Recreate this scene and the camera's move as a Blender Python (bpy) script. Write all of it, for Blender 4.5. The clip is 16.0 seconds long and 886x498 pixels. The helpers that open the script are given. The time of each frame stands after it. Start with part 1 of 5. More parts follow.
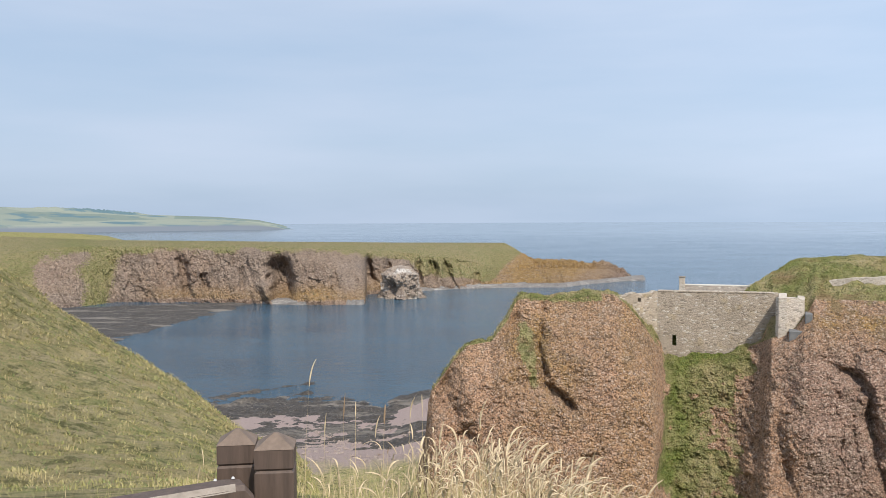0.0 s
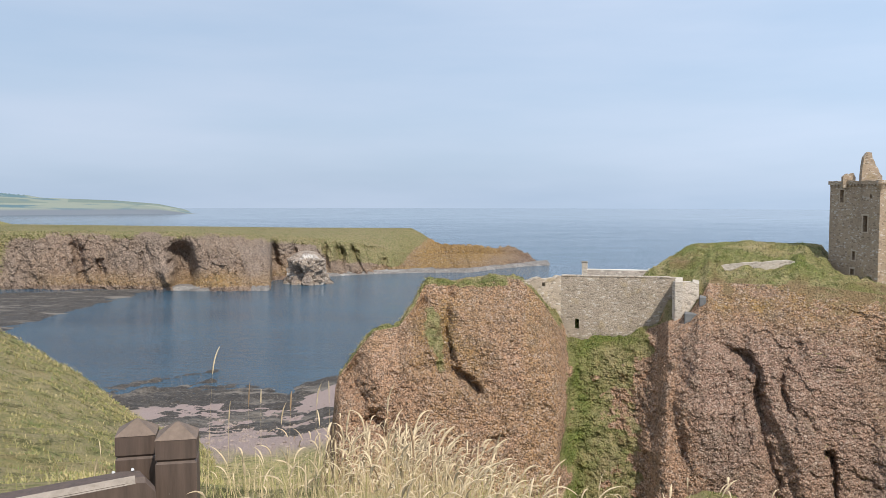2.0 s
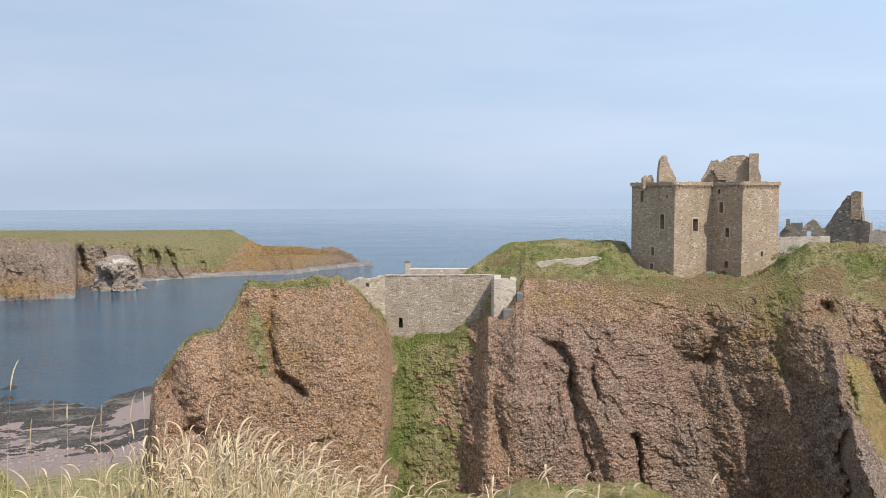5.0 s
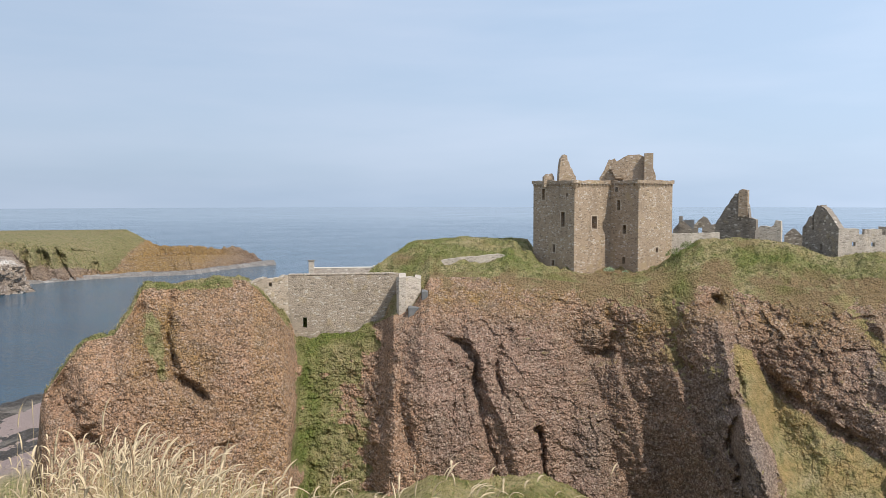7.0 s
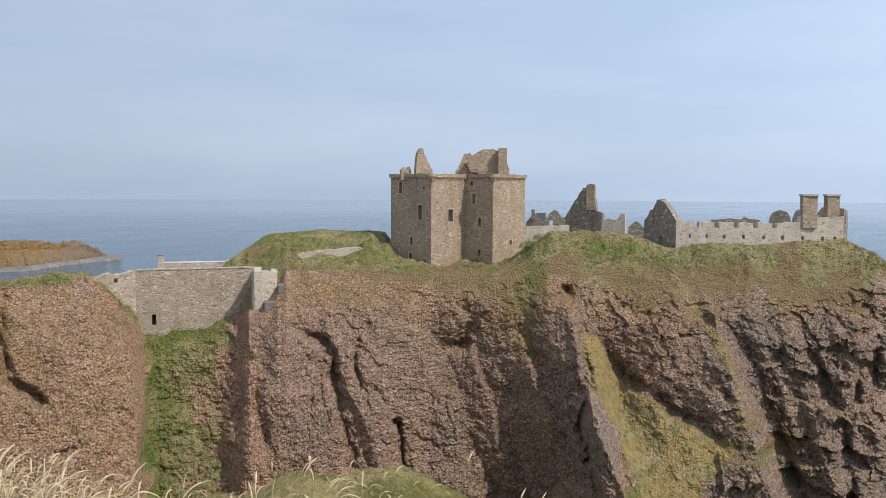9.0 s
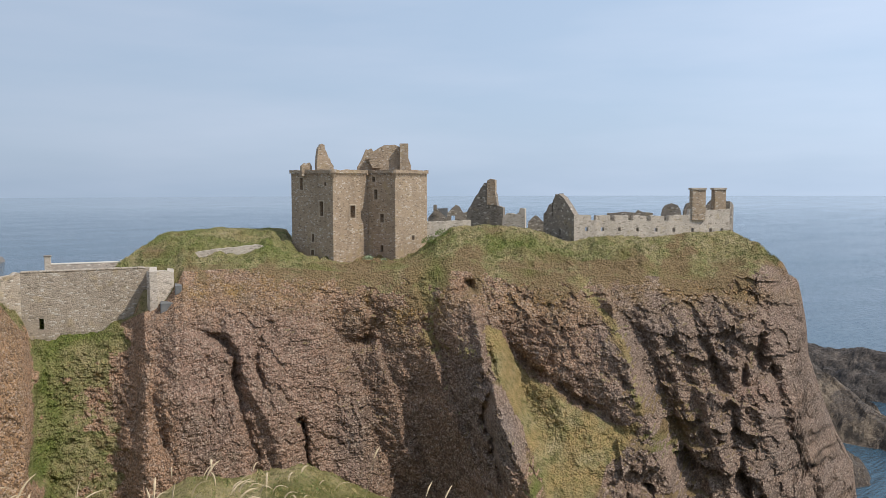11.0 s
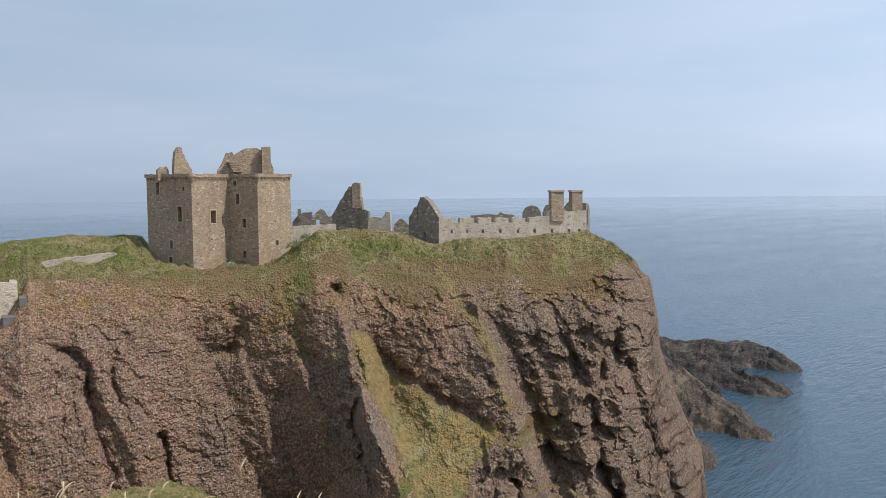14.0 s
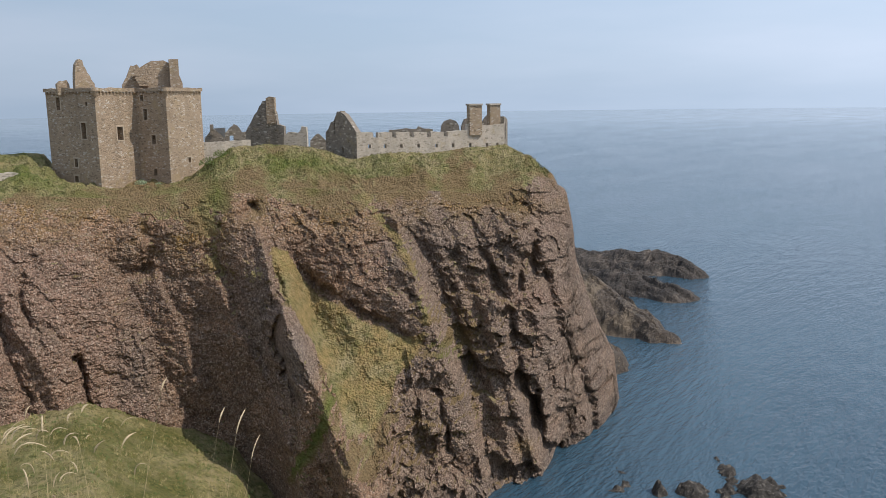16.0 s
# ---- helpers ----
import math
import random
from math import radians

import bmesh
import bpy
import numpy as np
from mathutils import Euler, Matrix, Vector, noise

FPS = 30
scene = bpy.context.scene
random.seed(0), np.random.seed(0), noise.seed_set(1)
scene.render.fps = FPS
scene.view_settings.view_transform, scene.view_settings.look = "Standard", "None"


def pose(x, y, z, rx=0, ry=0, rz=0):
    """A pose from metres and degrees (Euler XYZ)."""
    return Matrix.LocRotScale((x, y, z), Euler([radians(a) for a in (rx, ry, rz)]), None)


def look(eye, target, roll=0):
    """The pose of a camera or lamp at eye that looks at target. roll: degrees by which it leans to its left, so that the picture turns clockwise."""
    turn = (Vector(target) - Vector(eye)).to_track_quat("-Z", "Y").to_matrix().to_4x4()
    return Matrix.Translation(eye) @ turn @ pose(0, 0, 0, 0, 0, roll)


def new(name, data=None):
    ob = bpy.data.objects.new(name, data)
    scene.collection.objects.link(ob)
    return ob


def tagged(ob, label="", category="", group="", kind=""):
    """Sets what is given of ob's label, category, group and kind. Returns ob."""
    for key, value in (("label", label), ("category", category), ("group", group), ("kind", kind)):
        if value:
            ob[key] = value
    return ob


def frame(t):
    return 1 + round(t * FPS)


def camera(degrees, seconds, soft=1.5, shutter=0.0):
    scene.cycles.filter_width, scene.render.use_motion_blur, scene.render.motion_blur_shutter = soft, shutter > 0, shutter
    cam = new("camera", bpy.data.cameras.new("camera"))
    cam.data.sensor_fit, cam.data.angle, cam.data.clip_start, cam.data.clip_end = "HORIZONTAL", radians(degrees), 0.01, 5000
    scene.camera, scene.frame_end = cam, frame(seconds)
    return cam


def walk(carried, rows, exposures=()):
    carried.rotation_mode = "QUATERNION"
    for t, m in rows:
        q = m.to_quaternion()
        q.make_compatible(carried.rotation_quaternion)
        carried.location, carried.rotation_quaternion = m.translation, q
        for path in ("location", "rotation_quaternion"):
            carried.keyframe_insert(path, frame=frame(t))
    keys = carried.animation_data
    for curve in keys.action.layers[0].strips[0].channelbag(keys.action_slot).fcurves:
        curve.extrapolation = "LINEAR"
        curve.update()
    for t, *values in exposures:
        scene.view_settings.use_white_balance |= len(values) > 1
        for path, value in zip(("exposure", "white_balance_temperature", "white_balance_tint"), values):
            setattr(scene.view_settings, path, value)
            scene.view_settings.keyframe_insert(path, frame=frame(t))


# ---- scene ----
EYE = 52.0  # metres over the sea
cam = camera(55.97, 16.0, soft=0.75)
# seconds, yaw, pitch, roll: the lookout stands still and turns to the right
ROWS = [
    (0, 0.00, -2.38, 0.29),
    (0.5, -2.97, -2.71, 0.17),
    (1, -5.22, -3.12, 0.01),
    (1.5, -5.80, -3.23, -0.03),
    (2, -6.34, -3.40, -0.10),
    (2.5, -8.99, -3.21, -0.12),
    (3, -11.80, -3.24, -0.27),
    (3.5, -14.18, -3.30, -0.20),
    (6, -21.37, -3.46, 0.11),
    (6.5, -23.31, -3.54, 0.14),
    (7, -25.02, -3.48, 0.08),
    (7.5, -28.15, -3.41, 0.00),
    (8, -31.18, -3.56, 0.00),
    (8.5, -33.29, -3.83, -0.13),
    (9, -34.77, -3.95, -0.24),
    (9.5, -37.51, -3.99, 0.03),
    (12, -43.35, -4.09, 0.03),
    (12.5, -45.26, -3.84, 0.15),
    (13, -47.46, -3.66, 0.36),
    (13.5, -49.20, -3.68, 0.43),
    (14, -50.72, -4.05, 0.49),
    (14.5, -52.67, -5.53, 0.75),
    (15, -53.97, -6.89, 0.87),
    (15.5, -55.18, -8.40, 1.02),
    (16, -56.32, -9.94, 0.74),
]
walk(cam, [(t, pose(0, 0, EYE, 90 + pitch, roll, yaw)) for t, yaw, pitch, roll in ROWS],
     [(0, 0.05), (3.5, 0.03), (6, 0.0), (9, -0.18), (12.5, -0.32), (16, -0.38)])

# ---- light ----
SUN_AZ, SUN_EL = 158.0, 49.0  # bearing clockwise from +y, height
world = bpy.data.worlds.new("world")
scene.world = world
world.use_nodes = True
wn, wl = world.node_tree.nodes, world.node_tree.links
wn.clear()
sky = wn.new("ShaderNodeTexSky")
sky.sky_type, sky.sun_disc = "NISHITA", False
sky.sun_elevation, sky.sun_rotation = radians(SUN_EL), radians(SUN_AZ)
sky.air_density, sky.dust_density, sky.ozone_density = 1.0, 2.0, 2.0
wco = wn.new("ShaderNodeTexCoord")
wmap = wn.new("ShaderNodeMapping")
wmap.inputs["Scale"].default_value = (1.2, 1.2, 7.0)
wnoise = wn.new("ShaderNodeTexNoise")
wnoise.inputs["Scale"].default_value, wnoise.inputs["Detail"].default_value = 1.6, 5.0
wramp = wn.new("ShaderNodeMapRange")
wramp.inputs["From Min"].default_value, wramp.inputs["From Max"].default_value = 0.36, 0.72
wramp.inputs["To Min"].default_value, wramp.inputs["To Max"].default_value = 0.0, 0.6
whaze = wn.new("ShaderNodeMix")
whaze.data_type, whaze.inputs["Factor"].default_value = "RGBA", 0.76
whaze.inputs["B"].default_value = (5.5, 7.0, 9.2, 1)
wcloud = wn.new("ShaderNodeMix")
wcloud.data_type = "RGBA"
wcloud.inputs["B"].default_value = (6.6, 7.5, 9.2, 1)
wbg = wn.new("ShaderNodeBackground")
# the hazy sky brightens towards the sun's side
wsun = wn.new("ShaderNodeVectorMath")
wsun.operation = "DOT_PRODUCT"
wsun.inputs[1].default_value = (math.sin(radians(SUN_AZ)), math.cos(radians(SUN_AZ)), 0)
wside = wn.new("ShaderNodeMapRange")
for wkey, wvalue in zip(("From Min", "From Max", "To Min", "To Max"), (-0.95, 0.3, 0.093, 0.144)):
    wside.inputs[wkey].default_value = wvalue
wout = wn.new("ShaderNodeOutputWorld")
wl.new(wco.outputs["Generated"], wmap.inputs["Vector"])
wl.new(wmap.outputs["Vector"], wnoise.inputs["Vector"])
wl.new(wnoise.outputs["Fac"], wramp.inputs["Value"])
wl.new(sky.outputs["Color"], whaze.inputs["A"])
wl.new(whaze.outputs["Result"], wcloud.inputs["A"])
wl.new(wramp.outputs["Result"], wcloud.inputs["Factor"])
wl.new(wcloud.outputs["Result"], wbg.inputs["Color"])
wl.new(wco.outputs["Generated"], wsun.inputs[0])
wl.new(wsun.outputs["Value"], wside.inputs["Value"])
wl.new(wside.outputs["Result"], wbg.inputs["Strength"])
wl.new(wbg.outputs["Background"], wout.inputs["Surface"])
sun = new("sun", bpy.data.lights.new("sun", "SUN"))
sun.data.energy, sun.data.angle, sun.data.color = 4.4, radians(0.6), (1.0, 0.95, 0.86)
sa, se = radians(SUN_AZ), radians(SUN_EL)
sun.matrix_world = look((300 * math.sin(sa) * math.cos(se), 300 * math.cos(sa) * math.cos(se), 300 * math.sin(se)), (0, 0, 0))


# ---- small tools ----
def P(az, r, z):
    """A place from its bearing at the lookout, its distance and its height over the sea."""
    a = radians(az)
    return Vector((r * math.sin(a), r * math.cos(a), z))


def at_el(az, r, el):
    return P(az, r, EYE + r * math.tan(radians(el)))


_tab = np.random.RandomState(7).rand(64, 64, 64).astype(np.float32) * 2 - 1


def vnoise(x, y, z):
    """Smooth noise in -1..1 on arrays."""
    x, y, z = np.broadcast_arrays(x, y, z)
    ix, iy, iz = np.floor(x).astype(int), np.floor(y).astype(int), np.floor(z).astype(int)
    fx, fy, fz = x - ix, y - iy, z - iz
    fx, fy, fz = (f * f * (3 - 2 * f) for f in (fx, fy, fz))
    g = lambda a, b, c: _tab[(ix + a) & 63, (iy + b) & 63, (iz + c) & 63]
    lo = (g(0, 0, 0) * (1 - fx) + g(1, 0, 0) * fx) * (1 - fy) + (g(0, 1, 0) * (1 - fx) + g(1, 1, 0) * fx) * fy
    hi = (g(0, 0, 1) * (1 - fx) + g(1, 0, 1) * fx) * (1 - fy) + (g(0, 1, 1) * (1 - fx) + g(1, 1, 1) * fx) * fy
    return lo * (1 - fz) + hi * fz


def fbm(x, y, z, octaves=4, gain=0.5):
    total, amp = 0.0, 1.0
    for k in range(octaves):
        total = total + amp * vnoise(x * 2 ** k + 17 * k, y * 2 ** k + 5 * k, z * 2 ** k + 11 * k)
        amp *= gain
    return total


def ridged(x, y, z, octaves=4, gain=0.5):
    total, amp = 0.0, 1.0
    for k in range(octaves):
        total = total + amp * (1 - 2 * np.abs(vnoise(x * 2 ** k + 7 * k, y * 2 ** k + 3 * k, z * 2 ** k + 13 * k)))
        amp *= gain
    return total


def facets(u, v, seed, amp, tilt):
    """Broken rock: each cell of an uneven pattern is a plane of its own height and tilt."""
    iu, iv = np.floor(u).astype(int), np.floor(v).astype(int)
    best, out = np.full(np.shape(u + v), 9e9), np.zeros(np.shape(u + v))
    for du in (-1, 0, 1):
        for dv in (-1, 0, 1):
            a, b = (iu + du) & 63, (iv + dv) & 63
            su = iu + du + 0.5 + 0.45 * _tab[a, b, seed & 63]
            sv = iv + dv + 0.5 + 0.45 * _tab[a, b, (seed + 1) & 63]
            d = (u - su) ** 2 + (v - sv) ** 2
            h = amp * _tab[a, b, (seed + 2) & 63] + tilt * (_tab[a, b, (seed + 3) & 63] * (u - su) + _tab[a, b, (seed + 4) & 63] * (v - sv))
            near = d < best
            best, out = np.where(near, d, best), np.where(near, h, out)
    return out


def smooth(a, b, x):
    t = np.clip((x - a) / (b - a), 0, 1)
    return t * t * (3 - 2 * t)


def table(knots):
    """A function through (x, value) knots, rounded a little."""
    xs, vs = np.array([k[0] for k in knots], float), np.array([k[1] for k in knots], float)

    def value(x):
        return np.interp(x, xs, vs)
    return value


def sheet(name, pts, mat, attrs=None, smooth_shade=True):
    """One mesh from a grid of places (rows x columns x 3)."""
    n, m = pts.shape[:2]
    idx = np.arange(n * m).reshape(n, m)
    quads = np.stack([idx[:-1, :-1], idx[:-1, 1:], idx[1:, 1:], idx[1:, :-1]], -1).reshape(-1, 4)
    me = bpy.data.meshes.new(name)
    me.vertices.add(n * m)
    me.vertices.foreach_set("co", pts.reshape(-1).astype(np.float32))
    me.loops.add(quads.size)
    me.loops.foreach_set("vertex_index", quads.reshape(-1).astype(np.int32))
    me.polygons.add(len(quads))
    me.polygons.foreach_set("loop_start", np.arange(0, quads.size, 4, dtype=np.int32))
    me.polygons.foreach_set("loop_total", np.full(len(quads), 4, dtype=np.int32))
    me.polygons.foreach_set("use_smooth", np.full(len(quads), smooth_shade))
    for key, values in (attrs or {}).items():
        a = me.attributes.new(key, "FLOAT", "POINT")
        a.data.foreach_set("value", np.broadcast_to(values, (n, m)).reshape(-1).astype(np.float32))
    me.materials.append(mat)
    me.update()
    return new(name, me)


def polar(az, r, z):
    a = np.radians(az)
    return np.stack([r * np.sin(a), r * np.cos(a), z], -1)


def steepness(pts):
    """How far each place of a grid is from level: 0 flat, 1 upright."""
    du = np.gradient(pts, axis=1)
    dv = np.gradient(pts, axis=0)
    nrm = np.cross(du, dv)
    nrm /= np.linalg.norm(nrm, axis=-1, keepdims=True) + 1e-9
    return 1 - np.abs(nrm[..., 2])


def part(name, bm, mat, parent=None, label=""):
    me = bpy.data.meshes.new(name)
    bm.to_mesh(me)
    bm.free()
    me.materials.append(mat)
    ob = new(name, me)
    ob.parent = parent
    return tagged(ob, label)


def empty(name, at, label, category, group="", kind=""):
    ob = new(name)
    ob.location = at
    return tagged(ob, label, category, group, kind)


# ---- materials ----
class Mat:
    """A node material with a short way to add nodes."""

    def __init__(self, name, rough=0.9, spec=0.3):
        self.mat = bpy.data.materials.new(name)
        self.mat.use_nodes = True
        self.n, self.l = self.mat.node_tree.nodes, self.mat.node_tree.links
        self.bsdf = self.n["Principled BSDF"]
        self.bsdf.inputs["Roughness"].default_value = rough
        self.bsdf.inputs["Specular IOR Level"].default_value = spec
        self.co = self.n.new("ShaderNodeTexCoord").outputs["Object"]

    def put(self, socket, value):
        if isinstance(value, bpy.types.NodeSocket):
            self.l.new(value, socket)
        else:
            socket.default_value = value

    def coords(self, scale=(1, 1, 1), turn=(0, 0, 0)):
        n = self.n.new("ShaderNodeMapping")
        n.inputs["Scale"].default_value, n.inputs["Rotation"].default_value = scale, turn
        self.l.new(self.co, n.inputs["Vector"])
        return n.outputs["Vector"]

    def noise(self, scale, detail=4.0, rough=0.55, vec=None):
        n = self.n.new("ShaderNodeTexNoise")
        n.inputs["Scale"].default_value, n.inputs["Detail"].default_value, n.inputs["Roughness"].default_value = scale, detail, rough
        self.l.new(vec or self.co, n.inputs["Vector"])
        return n.outputs["Fac"]

    def cells(self, scale, vec=None, feature="F1", out="Distance"):
        n = self.n.new("ShaderNodeTexVoronoi")
        n.feature = feature
        n.inputs["Scale"].default_value = scale
        self.l.new(vec or self.co, n.inputs["Vector"])
        return n.outputs[out]

    def attr(self, name):
        n = self.n.new("ShaderNodeAttribute")
        n.attribute_name = name
        return n.outputs["Fac"]

    def span(self, x, a, b, c=0.0, d=1.0):
        n = self.n.new("ShaderNodeMapRange")
        for k, v in zip(("Value", "From Min", "From Max", "To Min", "To Max"), (x, a, b, c, d)):
            self.put(n.inputs[k], v)
        return n.outputs["Result"]

    def mix(self, fac, a, b, blend="MIX"):
        n = self.n.new("ShaderNodeMix")
        n.data_type, n.blend_type = "RGBA", blend
        four = lambda c: c if isinstance(c, bpy.types.NodeSocket) else (*c, 1)
        self.put(n.inputs["Factor"], fac), self.put(n.inputs["A"], four(a)), self.put(n.inputs["B"], four(b))
        return n.outputs["Result"]

    def calc(self, op, a, b=0.0):
        n = self.n.new("ShaderNodeMath")
        n.operation = op
        self.put(n.inputs[0], a), self.put(n.inputs[1], b)
        return n.outputs["Value"]

    def grey(self, colour):
        n = self.n.new("ShaderNodeSeparateColor")
        self.l.new(colour, n.inputs["Color"])
        return n.outputs["Red"]

    def bump(self, height, strength, distance):
        n = self.n.new("ShaderNodeBump")
        n.inputs["Strength"].default_value, n.inputs["Distance"].default_value = strength, distance
        self.put(n.inputs["Height"], height)
        self.l.new(n.outputs["Normal"], self.bsdf.inputs["Normal"])

    def colour(self, c):
        self.put(self.bsdf.inputs["Base Color"], c if isinstance(c, bpy.types.NodeSocket) else (*c, 1))
        return self.mat


def grass_colour(m):
    """Rough summer turf: olive and straw in patches of several sizes, with hummock shade painted in."""
    wide, mid, fine = m.noise(0.05, 4), m.noise(0.6, 6, 0.7), m.noise(5.0, 6, 0.8)
    c = m.mix(m.span(wide, 0.35, 0.65), (0.30, 0.275, 0.12), (0.36, 0.29, 0.145))
    c = m.mix(m.span(mid, 0.45, 0.66), c, (0.44, 0.35, 0.205))
    c = m.mix(m.span(mid, 0.46, 0.3), c, (0.22, 0.235, 0.085))
    c = m.mix(m.span(fine, 0.52, 0.7, 0.0, 0.7), c, (0.14, 0.125, 0.05))
    c = m.mix(m.span(fine, 0.42, 0.28, 0.0, 0.6), c, (0.52, 0.42, 0.22))
    clump = m.noise(0.22, 6, 0.75)
    c = m.mix(m.span(clump, 0.54, 0.64, 0.0, 0.6), c, (0.13, 0.135, 0.045))
    c = m.mix(m.span(clump, 0.44, 0.34, 0.0, 0.5), c, (0.36, 0.25, 0.12))
    # shaded gaps and lit tops of hummocks, painted as dark and straw mottling
    hummock_shade = m.noise(1.1, 5, 0.75)
    c = m.mix(m.span(hummock_shade, 0.53, 0.6, 0.0, 0.7), c, (0.085, 0.085, 0.03))
    return m.mix(m.span(hummock_shade, 0.45, 0.38, 0.0, 0.6), c, (0.5, 0.39, 0.19))


def cliff_material(name, warm, dark, pebble, speck=1.0):
    """Pebbly conglomerate with stains, and turf where the turf mask is set."""
    m = Mat(name, 0.95, 0.12)
    wide, mid, fine = m.noise(0.06, 5, 0.6), m.noise(0.5, 6, 0.65), m.noise(pebble * 0.9, 6, 0.75)
    streak = m.noise(0.35, 5, 0.6, m.coords((1, 1, 0.18)))
    c = m.mix(m.span(wide, 0.35, 0.65), warm, dark)
    c = m.mix(m.attr("dark_rock_and_shade"), c, (0.275, 0.18, 0.13))
    c = m.mix(m.attr("grey_rock"), c, (0.34, 0.3, 0.275))
    c = m.mix(m.attr("pink_rock"), c, (0.43, 0.275, 0.205))
    c = m.mix(m.span(streak, 0.52, 0.74, 0, 0.5), c, (0.2, 0.155, 0.125))
    c = m.mix(m.span(mid, 0.54, 0.7, 0, 0.55), c, (0.36, 0.28, 0.2))
    c = m.mix(m.span(m.noise(0.9, 5, 0.7), 0.5, 0.66, 0, 0.5), c, (0.15, 0.105, 0.08))
    c = m.mix(m.attr("ochre"), c, m.mix(m.span(mid, 0.35, 0.65), (0.47, 0.275, 0.1), (0.32, 0.21, 0.09)))
    cell = m.grey(m.cells(pebble, out="Color"))
    small = m.grey(m.cells(pebble * 2.3, out="Color"))
    c = m.mix(m.span(cell, 0.0, 0.4, 0.6 * speck, 0.0), c, (0.1, 0.07, 0.055))
    c = m.mix(m.span(cell, 0.86, 0.93, 0.0, 0.5 * speck), c, (0.6, 0.46, 0.36))
    c = m.mix(m.span(small, 0.0, 0.4, 0.85 * speck, 0.0), c, (0.095, 0.065, 0.05))
    c = m.mix(m.span(small, 0.85, 0.92, 0.0, 0.6 * speck), c, (0.64, 0.5, 0.39))
    c = m.mix(m.span(fine, 0.55, 0.72, 0, 0.45), c, (0.14, 0.105, 0.085))
    edge = m.calc("ADD", m.attr("turf"), m.calc("MULTIPLY", m.calc("SUBTRACT", m.noise(0.9, 6, 0.75), 0.5), 1.3))
    green = m.mix(m.span(m.noise(2.2, 6, 0.8), 0.35, 0.65), (0.24, 0.26, 0.07), (0.10, 0.125, 0.035))
    sward = m.mix(m.span(m.calc("ADD", m.attr("heath"), m.calc("SUBTRACT", m.noise(0.4, 6, 0.75), 0.5)), 0.4, 0.75, 0, 0.85), grass_colour(m), m.mix(m.span(m.noise(3.0, 5, 0.8), 0.35, 0.65), (0.36, 0.235, 0.125), (0.17, 0.115, 0.065)))
    sward = m.mix(m.attr("gold"), sward, m.mix(m.span(m.noise(1.1, 6, 0.75), 0.38, 0.62), (0.52, 0.36, 0.165), (0.29, 0.235, 0.09)))
    c = m.mix(m.span(edge, 0.44, 0.56), c, m.mix(m.attr("lush"), sward, green))
    pit, pit2 = m.cells(pebble), m.cells(pebble * 2.3)
    h = m.calc("ADD", m.calc("MULTIPLY", pit, -0.9), m.calc("ADD", m.calc("MULTIPLY", pit2, -0.45), m.calc("ADD", fine, m.calc("MULTIPLY", mid, 1.5))))
    m.bump(h, 1.0, 1.5 / pebble)
    return m.colour(c)


def turf_material(name):
    m = Mat(name, 0.95, 0.1)
    c = grass_colour(m)
    tuft = m.noise(2.5, 6, 0.7)
    c = m.mix(m.span(m.noise(1.3, 3), 0.6, 0.75, 0, 0.6), c, (0.4, 0.35, 0.17))
    c = m.mix(m.attr("lush"), c, m.mix(m.span(m.noise(1.6, 6, 0.85), 0.38, 0.62), (0.22, 0.19, 0.065), (0.075, 0.09, 0.027)))
    c = m.mix(m.attr("shingle"), c, m.mix(m.span(m.noise(9, 5, 0.8), 0.3, 0.7), (0.44, 0.34, 0.30), (0.27, 0.2, 0.18)))
    m.bump(m.calc("ADD", tuft, m.noise(14, 4, 0.7)), 1.0, 0.25)
    return m.colour(c)


def stone_wall(name, a, b, mortar, course=0.25):
    """Rubble masonry in rough courses."""
    m = Mat(name, 0.92, 0.2)
    wob = m.n.new("ShaderNodeVectorMath")
    wob.operation = "ADD"
    soft = m.n.new("ShaderNodeTexNoise")
    soft.inputs["Scale"].default_value = 1.2
    m.l.new(m.co, soft.inputs["Vector"])
    shrink = m.n.new("ShaderNodeVectorMath")
    shrink.operation = "SCALE"
    shrink.inputs["Scale"].default_value = 0.9
    m.l.new(soft.outputs["Color"], shrink.inputs[0])
    m.l.new(m.coords((1 / (course * 2.0), 1 / (course * 2.0), 1 / course)), wob.inputs[0])
    m.l.new(shrink.outputs["Vector"], wob.inputs[1])
    vec = wob.outputs["Vector"]
    cell, edge = m.cells(1.0, vec, out="Color"), m.cells(1.0, vec, "DISTANCE_TO_EDGE")
    g, fine = m.grey(cell), m.noise(7.0, 6, 0.8)
    c = m.mix(g, a, b)
    c = m.mix(m.span(g, 0.86, 0.92, 0, 0.75), c, (0.62, 0.55, 0.47))
    c = m.mix(m.span(g, 0.16, 0.06, 0, 0.7), c, tuple(v * 0.4 for v in b))
    c = m.mix(m.span(m.noise(0.35, 5), 0.45, 0.7, 0, 0.5), c, tuple(v * 0.6 for v in a))
    c = m.mix(m.span(m.noise(0.6, 5), 0.58, 0.7, 0, 0.4), c, (0.42, 0.31, 0.15))
    c = m.mix(m.span(fine, 0.5, 0.72, 0, 0.65), c, tuple(v * 0.4 for v in b))
    c = m.mix(m.span(fine, 0.42, 0.28, 0, 0.5), c, mortar)
    c = m.mix(m.span(edge, 0.0, 0.1, 0.22, 0.0), c, tuple(v * 0.55 for v in b))
    c = m.mix(m.span(m.noise(0.5, 5, 0.6, m.coords((1, 1, 0.15))), 0.55, 0.75, 0, 0.45), c, tuple(v * 0.5 for v in b))
    m.bump(m.calc("ADD", m.span(edge, 0, 0.2), fine), 0.8, 0.045)
    return m.colour(c)


